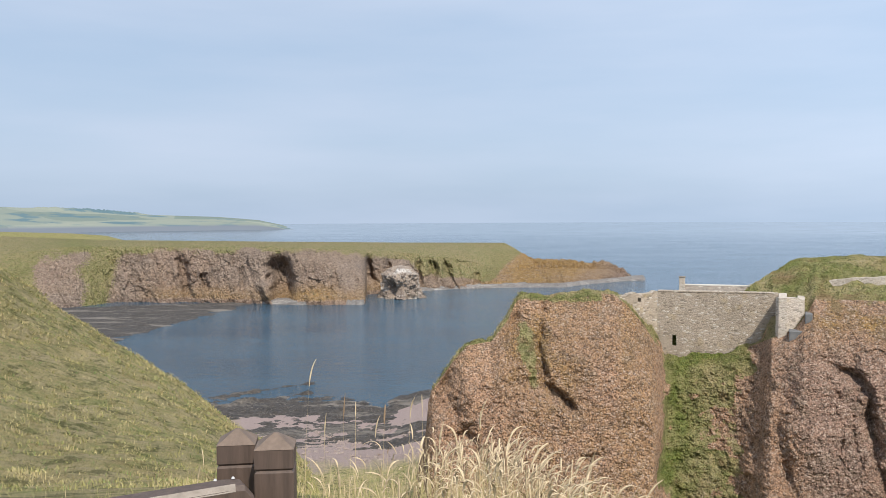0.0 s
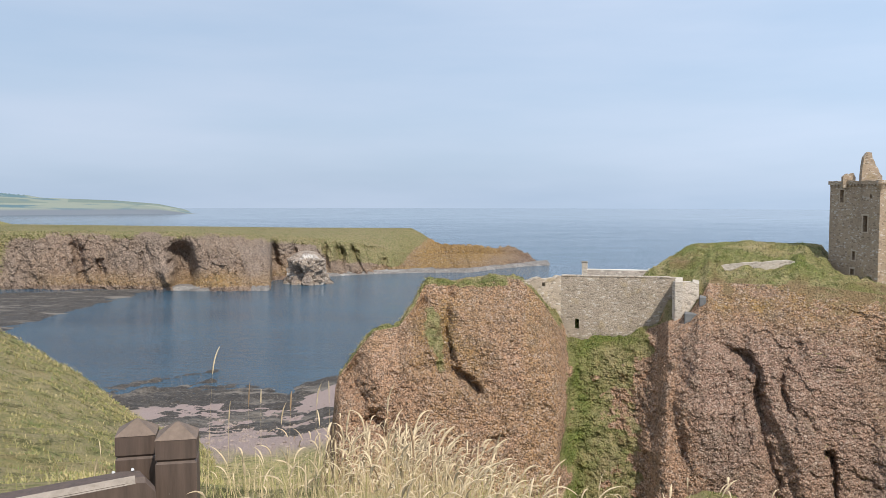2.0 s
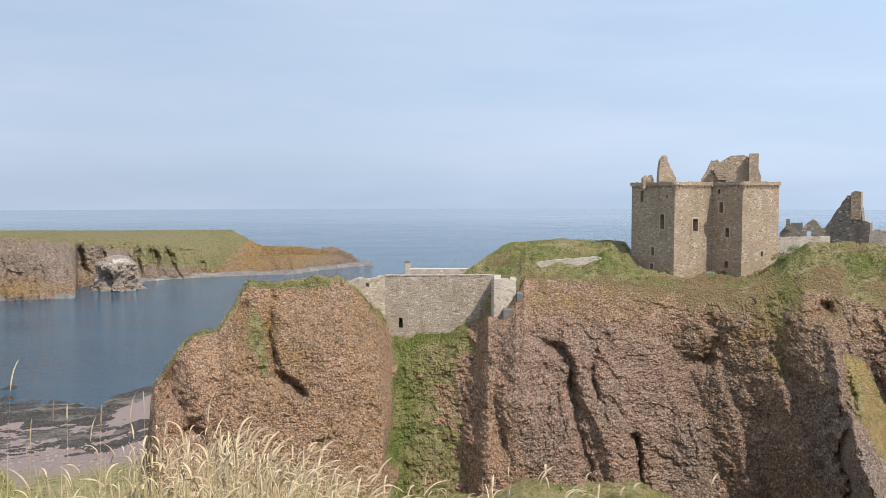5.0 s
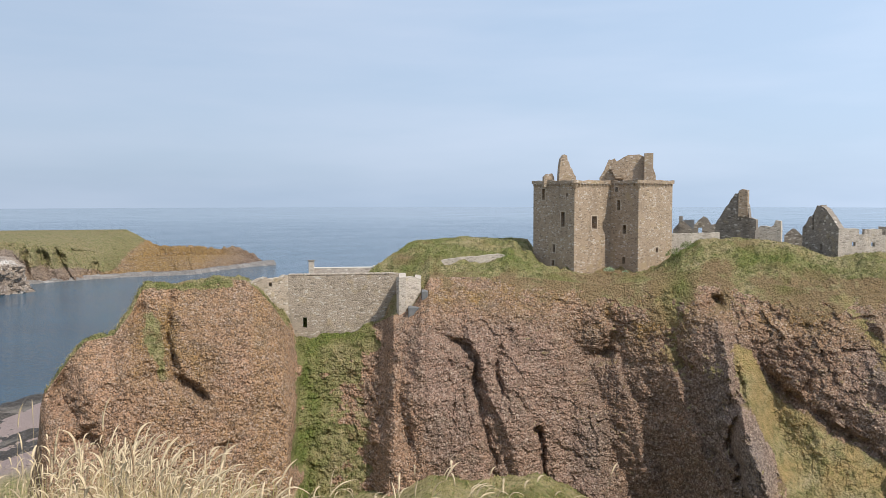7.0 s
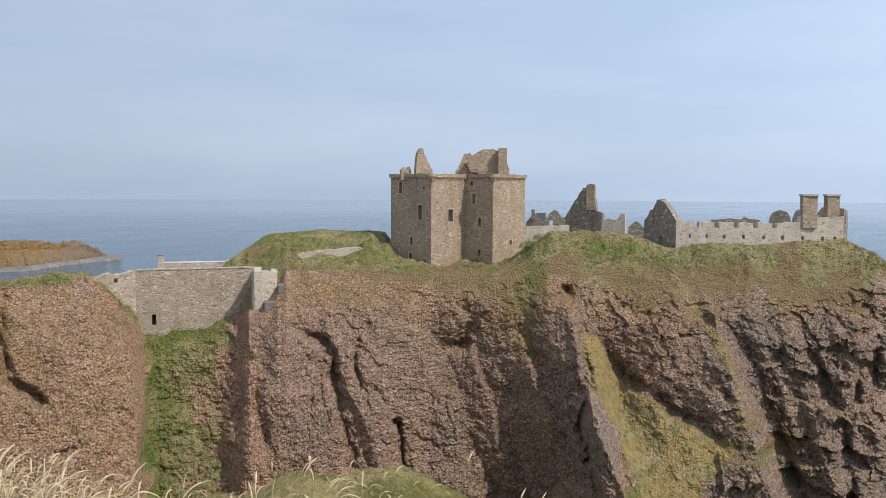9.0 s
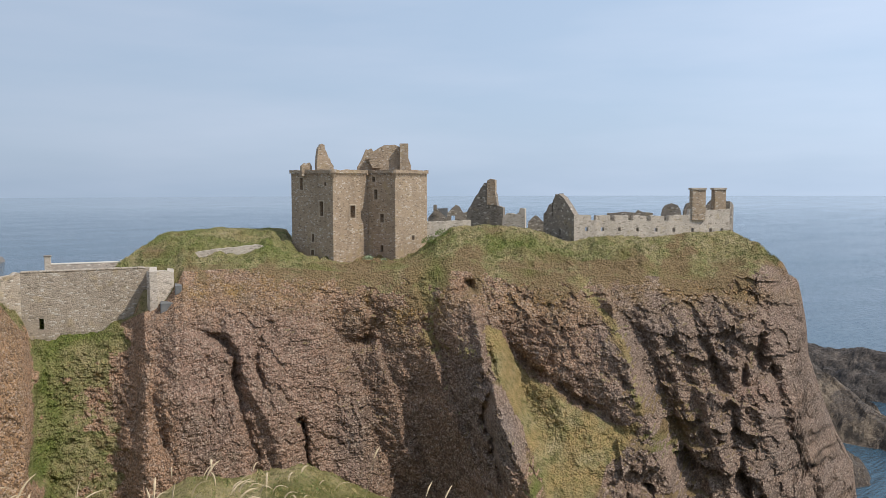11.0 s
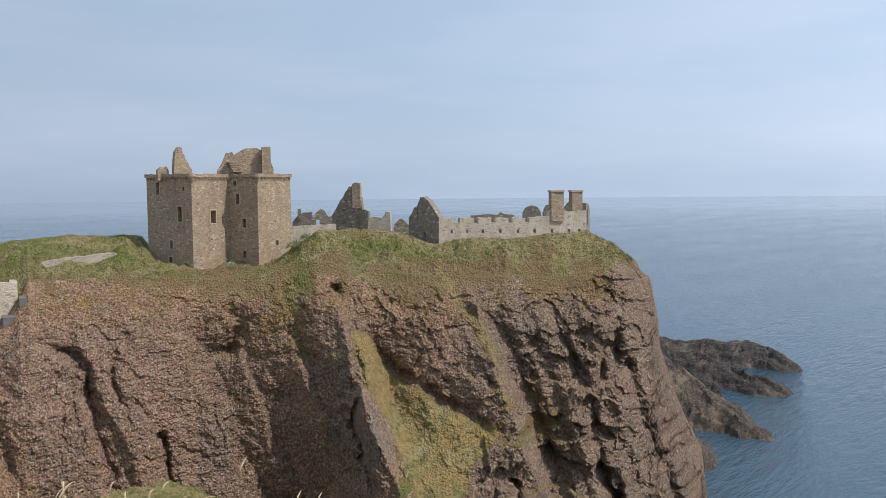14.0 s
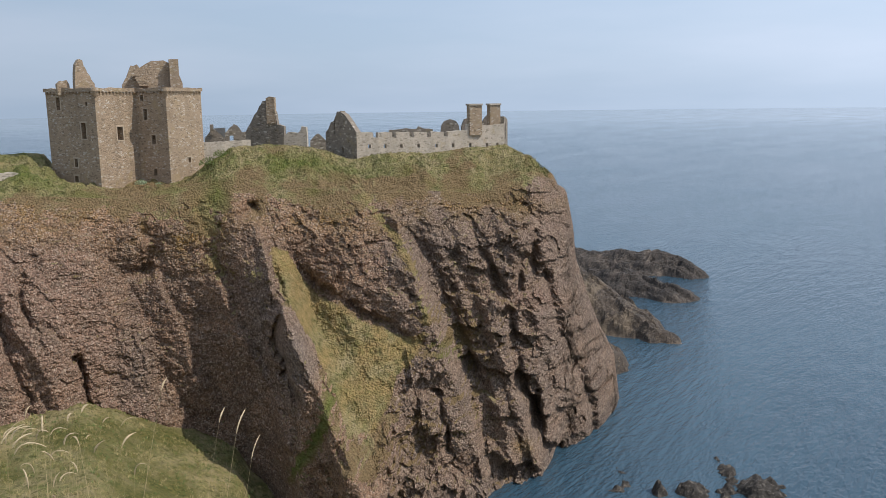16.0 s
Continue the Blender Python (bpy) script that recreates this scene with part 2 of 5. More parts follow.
ROCK = cliff_material("conglomerate", (0.62, 0.37, 0.225), (0.49, 0.295, 0.185), 3.4)
HEAD_ROCK = cliff_material("headland_rock", (0.47, 0.335, 0.24), (0.35, 0.255, 0.19), 0.7, 0.55)
TURF = turf_material("turf")
KEEP_STONE = stone_wall("keep_masonry", (0.47, 0.35, 0.245), (0.35, 0.262, 0.185), (0.52, 0.43, 0.34), 0.17)
CURTAIN_STONE = stone_wall("curtain_masonry", (0.45, 0.365, 0.28), (0.33, 0.27, 0.21), (0.48, 0.41, 0.33), 0.19)
PALE_STONE = stone_wall("pale_masonry", (0.62, 0.53, 0.435), (0.48, 0.405, 0.335), (0.58, 0.51, 0.43), 0.2)
TURRET_STONE = stone_wall("turret_masonry", (0.5, 0.405, 0.31), (0.37, 0.3, 0.23), (0.5, 0.43, 0.35), 0.22)
GREY_STONE = stone_wall("grey_masonry", (0.32, 0.265, 0.215), (0.23, 0.195, 0.16), (0.28, 0.24, 0.2))


def plain(name, colour, rough=0.8, spec=0.3, grain=8.0, depth=0.35):
    m = Mat(name, rough, spec)
    m.bump(m.noise(grain, 5), 0.4, 0.03)
    return m.colour(m.mix(m.span(m.noise(grain, 5, 0.65), 0.3, 0.7, 0, depth), colour, tuple(v * 0.45 for v in colour)))


def sea_material():
    """Short chop inshore, smoothing out to a calm sheen in the offing."""
    m = Mat("sea_water", 0.12, 0.5)
    m.bsdf.inputs["IOR"].default_value = 1.33
    swell = m.noise(0.09, 4, 0.55, m.coords((1, 2.2, 1), (0, 0, 0.6)))
    chop = m.noise(0.8, 4, 0.6, m.coords((1, 1.8, 1), (0, 0, 0.9)))
    calm = m.noise(0.006, 4, 0.6, m.coords((1, 3.0, 1), (0, 0, 0.5)))
    ripple = m.noise(0.28, 4, 0.6, m.coords((0.45, 2.4, 1), (0, 0, -0.9)))
    away = m.n.new("ShaderNodeVectorMath")
    away.operation = "LENGTH"
    m.l.new(m.co, away.inputs[0])
    waves = m.calc("ADD", m.calc("ADD", swell, m.calc("MULTIPLY", ripple, 2.0)), m.calc("MULTIPLY", chop, 0.7))
    m.bump(m.calc("MULTIPLY", waves, m.span(away.outputs["Value"], 500, 2400, 1.0, 0.12)), 0.42, 1.0)
    m.put(m.bsdf.inputs["Roughness"], m.span(calm, 0.3, 0.7, 0.04, 0.12))
    return m.colour(m.mix(m.span(calm, 0.35, 0.65), (0.026, 0.056, 0.084), (0.048, 0.092, 0.128)))


SEA = sea_material()


def shore_material(name, dark, mid, pale, scale):
    """Weed-dark rock with paler dry crests and bright wet specks."""
    m = Mat(name, 0.75, 0.35)
    n, f = m.noise(scale, 6, 0.7), m.noise(scale * 6, 5, 0.75)
    c = m.mix(m.span(n, 0.35, 0.65), dark, mid)
    c = m.mix(m.span(f, 0.54, 0.66, 0, 0.9), c, pale)
    c = m.mix(m.span(f, 0.46, 0.3, 0, 0.6), c, tuple(v * 0.4 for v in dark))
    bands = m.noise(0.10, 6, 0.7, m.coords((0.18, 1, 1), (0, 0, -0.35)))
    c = m.mix(m.span(bands, 0.53, 0.62, 0, 0.75), c, pale)
    m.bump(m.calc("ADD", n, f), 1.0, 0.5)
    return m.colour(c)


WET_ROCK = shore_material("wet_dark_rock", (0.035, 0.03, 0.027), (0.065, 0.053, 0.043), (0.2, 0.17, 0.14), 0.25)
SKERRY_ROCK = shore_material("skerry_rock", (0.036, 0.03, 0.028), (0.075, 0.06, 0.05), (0.16, 0.125, 0.1), 0.3)
SPUR_ROCK = shore_material("spur_rock", (0.05, 0.041, 0.035), (0.115, 0.086, 0.066), (0.24, 0.18, 0.125), 0.3)
STACK_ROCK = shore_material("stack_rock", (0.16, 0.12, 0.095), (0.3, 0.23, 0.17), (0.55, 0.5, 0.45), 0.2)
SLATE = plain("slate_grey_concrete", (0.19, 0.185, 0.18), 0.9, 0.15, 1.5, 0.6)
LIME = plain("pale_coping", (0.7, 0.64, 0.57), 0.9, 0.2, 2.0, 0.3)
DRY_GRASS = plain("dry_grass", (0.50, 0.38, 0.21), 0.85, 0.2, 3.0, 0.3)
SEED_HEAD = plain("seed_head", (0.60, 0.46, 0.29), 0.9, 0.2, 40.0, 0.45)
DARK_SEED = plain("brown_seed_head", (0.30, 0.2, 0.12), 0.9, 0.2, 40.0, 0.4)
GREEN_BLADE = plain("green_blade", (0.33, 0.3, 0.11), 0.8, 0.25, 2.0, 0.5)
TUFT_BLADE = plain("tuft_blade", (0.31, 0.275, 0.10), 0.85, 0.2, 0.7, 0.6)
STRAW_BLADE = plain("straw_tuft_blade", (0.45, 0.36, 0.17), 0.85, 0.2, 0.7, 0.5)
WEED_LEAF = plain("weed_leaf", (0.17, 0.215, 0.06), 0.7, 0.3, 0.9, 0.6)


def stained_wood():
    m = Mat("stained_wood", 0.6, 0.4)
    grain = m.noise(6.0, 6, 0.7, m.coords((9, 9, 0.7)))
    c = m.mix(m.span(grain, 0.35, 0.7), (0.105, 0.07, 0.052), (0.06, 0.04, 0.03))
    c = m.mix(m.span(m.noise(35, 3), 0.72, 0.76, 0, 0.7), c, (0.5, 0.47, 0.43))
    m.bump(grain, 0.35, 0.004)
    return m.colour(c)


WOOD = stained_wood()
DARK_BLADE = plain("dark_tuft_blade", (0.11, 0.115, 0.04), 0.85, 0.2, 0.7, 0.5)
BROWN_BLADE = plain("brown_tuft_blade", (0.30, 0.20, 0.105), 0.85, 0.2, 0.7, 0.5)
WORN_WOOD = plain("worn_wood", (0.36, 0.3, 0.25), 0.8, 0.2, 30.0, 0.4)
PALE_LEAF = plain("pale_leaf", (0.36, 0.42, 0.26), 0.7, 0.3, 2.0, 0.4)
PEBBLE = plain("beach_pebble", (0.32, 0.25, 0.21), 0.85, 0.2, 1.5, 0.5)


# ---- sea ----
def build_sea():
    bm = bmesh.new()
    bmesh.ops.create_circle(bm, cap_ends=True, segments=256, radius=4990.0)
    ob = part("sea_water", bm, SEA)
    return tagged(ob, "calm blue sea reaching the hazy horizon", "water", kind="structure")


build_sea()

# ---- castle rock: profiles by bearing from the lookout ----
RIM_EL = table([(-4, -26), (-1.9, -24), (-1.35, -17), (-1.1, -13.1), (-0.8, -12), (0.6, -10.1), (1.6, -9.0), (3.3, -8.7), (4.4, -7.3), (4.9, -6.2), (5.3, -5.65), (6.8, -5.8),
                (8.3, -5.9), (10.6, -5.4), (11.6, -5.45), (12.4, -6.1), (13.3, -7.1), (14.2, -8.4), (14.9, -9.7), (18.3, -9.45), (20.7, -8.4), (21.5, -8.05), (22.0, -7.9), (23.0, -7.3), (23.7, -6.3), (24.1, -5.45), (30, -5.35),
                (36, -5.9), (39.7, -5.4), (42, -4.6), (44.3, -5.2), (47.4, -5.6), (51.3, -6.1), (55.2, -5.9), (59, -6.2), (61, -5.3), (62.4, -4.6), (63.2, -4.95), (64.7, -6.62), (65.2, -9.0), (65.4, -10.95),
                (66.2, -13.1), (67.1, -15.2), (68.1, -17.2), (68.5, -20.2), (69.2, -24), (71, -30)])
RIM_R = table([(-4, 112), (4, 113), (5, 115), (13, 116), (14, 118), (15, 121.5), (20.9, 121.5), (21.6, 117.6), (23.5, 117.8), (24.4, 121), (40, 121), (50, 120), (55, 121), (60, 126), (63, 131), (65, 136), (68, 143), (71, 145)])
CREST_EL = table([(-4, -27), (-1.1, -14), (1.6, -9.2), (3.3, -8.9), (4.9, -6.4), (5.3, -5.75), (8.3, -5.35), (11.5, -5.6), (12.5, -6.2), (15, -6.5), (19, -6.0), (20.1, -4.95), (21.6, -3.87), (23.1, -2.95), (25, -2.65), (30.8, -2.85),
                  (32, -4.5), (39, -4.5), (40.3, -4.0), (42.1, -2.8), (44.3, -2.68), (47.4, -2.83), (50.1, -3.8), (52.1, -3.45), (55.2, -3.45), (58.1, -3.08), (60.5, -2.82), (62.4, -4.05),
                  (63.2, -4.8), (64.7, -6.5), (65.2, -8.9), (65.4, -10.8), (66.2, -12.95), (67.1, -15.05), (68.1, -17.1), (68.5, -20), (69.2, -24), (71, -30)])
CREST_R = table([(-4, 116), (5, 121), (13, 127), (15, 126), (20, 128), (24, 140), (31, 142), (33, 142), (39, 142), (41, 133), (48, 132), (52, 133), (58, 134), (61, 137), (63, 134), (65, 137.5), (68, 144.5), (71, 150)])
FOOT_R = table([(-4, 98), (0, 97), (13, 98), (14.2, 98.5), (15.6, 104), (19.5, 104), (21.2, 101), (24, 103), (30, 106), (34, 110), (40, 110.5), (43, 105.5), (46, 98), (50, 97), (55, 99), (61, 106), (63.2, 111), (64.8, 119), (67.2, 128), (68.3, 138), (71, 142)])
FOOT_Z = table([(-4, -2), (-1.5, -1), (0, 6), (5, 10), (14, 12), (20, 14), (24, 16.2), (27, 15.0), (31.5, 15.2), (35.1, 11.6), (38, 8.7), (41.3, 5.5), (42.3, 2.5), (46, 0.5), (50, -1), (55, -2), (71, -2)])

# metres by which the face is set back (or stands out, where negative) along the slant of its beds
PLANES = table([(21, 0), (23, -0.6), (26.6, 0.7), (27.3, -0.7), (30, 0.2), (33.2, 0.4), (34.6, 2.6), (36.4, 1.2), (36.8, 2.2), (40.2, -1.0), (40.7, 0.4), (43.9, -3.6),
                (44.4, 0.2), (45.6, 3.4), (47.9, 0.2), (53.6, -2.6), (54.4, 2.2), (55.1, 3.4), (56.1, 0.6), (56.9, 1.6), (57.6, -1.2), (59.4, -0.2),
                (60.4, 0.9), (61.0, -0.9), (61.9, -0.3), (62.4, 1.8), (63.1, -1.2), (64.6, 0.4), (66.3, -0.6), (70, 0)])

# clefts and pockets of the face (ribs, where negative): (bearing, slope angle) along each, half width in degrees, metres deep
CLEFTS_WEST = [
    (((24.8, -9.1), (26.9, -10.7), (27.4, -13.7), (28.3, -17.1), (28.9, -20.3)), 0.24, 1.35), (((31.5, -15.5), (31.8, -17.6), (32.2, -19.0)), 0.16, 2.4), (((28.6, -10.0), (29.0, -13.4)), 0.16, 0.9),
    (((29.2, -12.7), (31.8, -15.6), (34.2, -17.6)), 0.2, 0.5), (((35.6, -6.6), (36.8, -9.0), (36.0, -10.9)), 0.4, 2.2), (((40.3, -6.5), (40.6, -10.1), (41.7, -11.6)), 0.4, 1.6),
    (((25.4, -11.5), (25.9, -16)), 0.09, 0.5), (((26.2, -12.5), (26.9, -16.5)), 0.08, 0.4),
]
CLEFTS_EAST = [
    (((44.6, -11.2), (44.4, -13.9), (44.2, -15.7), (45.4, -20.4)), 0.28, 2.0), (((45.6, -9.9), (47.2, -12.3), (50.6, -14.3), (53.5, -15.5)), 0.34, 1.8), (((51.7, -6.9), (53.0, -8.3), (53.9, -9.4)), 0.5, 2.6),
    (((54.3, -6.9), (54.8, -9.7)), 0.5, 2.4), (((56.4, -7.2), (57.0, -9.6)), 0.3, 2.2), (((56.4, -10.9), (57.1, -10.4)), 0.35, 2.4), (((54.0, -13.0), (55.3, -13.1)), 0.3, 2.0),
]
CLEFTS_POINT = [
    (((58.3, -8.1), (59.2, -10.9), (60.3, -13.3)), 0.25, 1.7), (((60.8, -7.9), (61.9, -10.7), (61.8, -12.8)), 0.25, 1.8), (((62.1, -5.4), (62.8, -7.8), (62.4, -10.6), (63.1, -12.3)), 0.32, 2.6),
    (((60.8, -14.6), (61.6, -18.4), (62.8, -22.1), (64.2, -23.5)), 0.4, 5.0), (((55.5, -19.5), (56.7, -23.3)), 0.22, 1.8), (((57.5, -14.5), (58.2, -18.5)), 0.3, 1.5),
]
CLEFTS_BLUFF = [
    (((7.0, -6.0), (6.6, -7.9), (6.4, -10.1), (7.1, -11.6), (8.7, -13.1)), 0.26, 1.7), (((0.1, -10.7), (0.6, -13.7), (2.0, -16.3)), 0.5, 2.0), (((22.05, -9.8), (22.1, -13.8), (22.3, -16.8)), 0.4, 1.6),
    (((20.7, -9.4), (20.3, -13.2), (20.0, -16.9)), 0.35, -0.8), (((0.8, -15.5), (1.6, -15.6)), 0.4, 2.0), (((4.9, -6.6), (5.6, -9.0), (6.0, -11.5)), 0.7, 1.3), (((12.6, -8.2), (13.2, -10.5)), 0.2, 1.0), (((9.5, -16.5), (11.0, -16.2)), 0.2, 0.9),
]
CAVE = ((42.5, -7.0), (43.0, -6.75), (43.5, -6.8))
RAMP_TOP = table([(43.2, -8.95), (45.5, -10.05), (47.1, -12.64), (50.5, -14.7), (53.5, -15.96), (54.8, -15.9), (57, -17)])
RAMP_DROP = table([(43.4, 0), (44.6, 1.5), (45.4, 3.3), (47.1, 4.0), (48.2, 5.8), (49.2, 8.5), (51, 7.4), (52.2, 4.8), (52.9, 3.0), (54.8, 0.5), (56, 0)])
SWARD_EL = table([(20, -5.3), (24, -5.75), (33, -5.9), (35.5, -7), (37, -7.6), (40, -8.6), (41.3, -7.6), (42.2, -5.7), (46, -6.6), (50, -7.0), (52, -6.4), (57, -6.1), (61, -6.6), (63, -5)])


def near_line(a, e, line):
    """Degrees from each place to a line of (bearing, slope angle) points."""
    best = np.full(np.shape(a), 9e9)
    for (a0, e0), (a1, e1) in zip(line, line[1:]):
        da, de = a1 - a0, e1 - e0
        t = np.clip(((a - a0) * da + (e - e0) * de) / (da * da + de * de), 0, 1)
        best = np.minimum(best, (a - a0 - t * da) ** 2 + (e - e0 - t * de) ** 2)
    return np.sqrt(best)


def spot(a, e, a0, e0, wa, we):
    return np.exp(-((a - a0) / wa) ** 2 - ((e - e0) / we) ** 2)


def band(lo, hi, x, soft):
    return smooth(lo - soft, lo + soft, x) * (1 - smooth(hi - soft, hi + soft, x))


def build_castle_rock():
    az = np.arange(-4, 71.01, 0.075)
    n_face, n_top, n_back = 330, 90, 24
    rim_r, crest_r, foot_r, foot_z = RIM_R(az), CREST_R(az), FOOT_R(az), FOOT_Z(az)
    rim_z = EYE + rim_r * np.tan(np.radians(RIM_EL(az)))
    crest_z = EYE + crest_r * np.tan(np.radians(CREST_EL(az)))
    crest_z = np.maximum(crest_z, -4)
    rim_z = np.maximum(np.minimum(rim_z, crest_z + 6), -4)
    foot_z = np.minimum(foot_z, rim_z - 0.5)
    A = az[None, :]
    v = np.linspace(0, 1, n_face)[:, None]
    z = (foot_z - 5) + (rim_z - foot_z + 5) * v
    s = np.radians(A) * 115
    gz = A + 0.5 * fbm(np.radians(A) * 30, z / 4.0, 3.0, 3)
    gully = smooth(14.2, 15.2, gz) * (1 - smooth(20.0, 21.8, gz))
    # steep below, rounding off towards the rim; the bluff leans back evenly
    bluff = 1 - smooth(13, 15, A)
    lean_back = 0.5 + 0.28 * band(46, 60, A, 2)
    prof = (lean_back * v + (1 - lean_back) * v ** 4.5) * (1 - bluff) + (v ** 1.15 * 0.84 + 0.16 * smooth(0.76, 1.0, v)) * bluff
    prof = prof * (1 - gully) + v * gully
    r = foot_r + (rim_r - foot_r) * prof
    el = np.degrees(np.arctan2(z - EYE, r))
    # the grassy ramp: the rock slopes out below its upper edge, then drops sheer
    edge_noise = 0.35 * fbm(s / 4, z / 5, 7.7, 4)
    below = np.clip(RAMP_TOP(A) + edge_noise - el, 0, RAMP_DROP(A + 0.55 * fbm(s / 3, z / 3, 1.7, 4, 0.6)) + 0.9 * edge_noise)
    ramp_out = 1.35 * np.maximum(below, 0) * smooth(43.2, 44.6, A)
    el = np.degrees(np.arctan2(z - EYE, r - ramp_out))
    foot_fade = smooth(0.0, 0.05, v)
    top_fade = 1 - smooth(0.66, 0.97, v) * (1 - 0.8 * bluff)
    on_face = foot_fade * (1 - smooth(0.95, 1.0, v))
    # wavy bearings and slopes for clefts
    wa = A + 0.34 * fbm(s / 3.2, z / 3.2, 5.5, 5, 0.62)
    we = el + 0.26 * fbm(s / 3.2, z / 3.2, 9.5, 4, 0.55)
    slant = A + 0.37 * (el + 10) + 0.35 * fbm(s / 11, z / 9, 3.9, 3) + 0.16 * fbm(s / 2.2, z / 2.4, 6.4, 4, 0.6)
    planes = (1 + 0.45 * band(45.5, 56.5, A, 1.5) - 0.35 * smooth(57, 58, A)) * PLANES(slant) * smooth(-5.0, -8.0, el) * (1 - 0.7 * smooth(2.0, 5.0, below))
    blocky = (0.14 + 0.1 * smooth(33, 36, A) + 0.2 * smooth(44, 48, A) + 0.12 * smooth(55, 58, A)) * (1 + 0.6 * fbm(s / 12, z / 10, 14.2, 2))
    blocky = blocky * (1 - 0.75 * smooth(0.2, 1.0, below) * smooth(0.2, 1.2, RAMP_DROP(A) - below))
    lean = s + 0.36 * (z - 40) + 0.7 * fbm(s / 7, z / 7, 0.4, 4)
    wl, wz = lean + 0.5 * fbm(s / 1.5, z / 1.5, 7.1, 3), z + 0.5 * fbm(s / 1.5, z / 1.5, 2.1, 3)
    ribs = facets(wl / 5.0, wz / 6.0, 3, 0.7, 1.0) + facets(wl / 2.6, wz / 2.2, 11, 0.75, 0.9) + facets(wl / 1.0, wz / 0.9, 23, 0.5, 0.55)
    beds = facets(wl / 10.0, (wz + 0.15 * lean) / 3.2, 37, 0.9, 0.5) * smooth(50, 56, A)
    lumps = fbm(s / 6, z / 5, 1.7, 3, 0.5) * 0.45 + fbm(s / 1.1, z / 0.9, 5.7, 3, 0.6) * 0.17 + np.abs(vnoise(s / 0.36, z / 0.32, 4.1)) * 0.24 + np.abs(vnoise(s / 0.8, z / 0.7, 9.1)) * 0.22
    detail = -ribs * blocky - lumps * (1 + 0.8 * gully) - beds
    shift = planes
    uneven = np.clip(1 + 0.9 * fbm(s / 4, z / 4, 12.3, 3), 0.25, 1.8)
    for line, width, deep in CLEFTS_WEST + CLEFTS_EAST + CLEFTS_POINT + CLEFTS_BLUFF:
        shift = shift + deep * uneven * np.exp(-(near_line(wa, we, line) / (width * 1.25)) ** 1.7)
    shift = shift * np.where(shift > 0, top_fade, 0.4 + 0.6 * top_fade) + detail * (1 - 0.4 * smooth(0.8, 1.0, v))
    cave = near_line(wa + 0.3 * (el + 6.85), we, CAVE)
    shift = shift + 2.4 * np.clip(1 + 0.8 * fbm(s / 2, z / 2, 3.7, 3), 0.3, 1.6) * np.exp(-(cave / 0.34) ** 2)
    pts_face = polar(A + 0 * v, r - ramp_out * foot_fade + shift * on_face, z)
    # top: rim to crest, then the hidden far side down to the sea
    w = np.linspace(0, 1, n_top)[1:, None]
    zt = rim_z + (crest_z - rim_z) * (smooth(0, 1, w) * 0.35 + 0.65 * w)
    rt = rim_r + (crest_r - rim_r) * w
    open_top = (1 - band(30.5, 40.5, A, 1.2)) * smooth(22, 25, A)
    bump = (fbm(s / 5, rt / 5, 2.2, 4) * 0.6 + np.abs(fbm(s / 1.6, rt / 1.6, 6.2, 3)) * 0.65) * smooth(0, 0.1, w) + open_top * 0.7 * ridged(s / 7, rt / 5, 4.3, 3) * band(0.15, 0.8, w, 0.15)
    rt = rt + smooth(62, 63.5, A) * (1 - w) * 0.8 * fbm(s / 3, zt / 3, 6.1, 4)
    pts_top = polar(A + 0 * w, rt, zt + bump * (1 - 0.6 * smooth(0.8, 1, w)))
    b = np.linspace(0, 1, n_back)[1:, None]
    far = crest_r + table([(-4, 12), (10, 40), (25, 70), (55, 70), (62, 30), (71, 12)])(az)
    rb = crest_r + (far - crest_r) * b
    ends = np.clip(smooth(61.5, 63, A) + 1 - smooth(3.5, 5.5, A), 0, 1)
    zb = crest_z - 0.3 - (crest_z + 5) * (smooth(0.55, 1.0, b) * (1 - ends) + np.minimum(b * 1.6, 1) * ends) - 2.0 * smooth(0, 0.4, b)
    pts_back = polar(A + 0 * b, rb, zb)
    pts = np.concatenate([pts_face, pts_top, pts_back])
    # what grows where, and the colour of the beds, with some shade painted in
    st = steepness(pts)
    E = np.degrees(np.arctan2(pts[..., 2] - EYE, np.hypot(pts[..., 0], pts[..., 1])))
    Z, row = pts[..., 2], np.arange(len(pts))[:, None]
    AA = A + 0 * row
    S = s + 0 * row
    on_top = row >= n_face
    patch = fbm(S / 9, Z / 9, 8.8, 4)
    fleck = fbm(S / 2.2, Z / 1.8, 4.8, 4, 0.6)
    gz = AA + 0.5 * fbm(np.radians(AA) * 30, Z / 4.0, 3.0, 3)
    gully = smooth(14.2, 15.2, gz) * (1 - smooth(20.0, 21.8, gz))
    castle_side = smooth(22.5, 24.5, AA)
    drop = RAMP_TOP(AA) + 0.3 * fleck - E
    ramp = smooth(-0.15, 0.3, drop) * smooth(-0.2, 0.5, RAMP_DROP(AA + 0.3 * patch) + 0.5 * fleck - drop) * band(44.4, 54.6, AA, 0.5)
    sward = smooth(-0.7, 0.9, E - SWARD_EL(AA) + 0.9 * fleck + 0.5 * patch) * castle_side
    strips = np.exp(-(near_line(AA, E, ((50.9, -6.3), (53.0, -9.2), (54.5, -12.2), (54.9, -14.8))) / 0.33) ** 2) + 0.8 * np.exp(-(near_line(AA, E, ((40.0, -6), (40.7, -8.6), (40.6, -10.4), (43.6, -11.5))) / 0.7) ** 2)
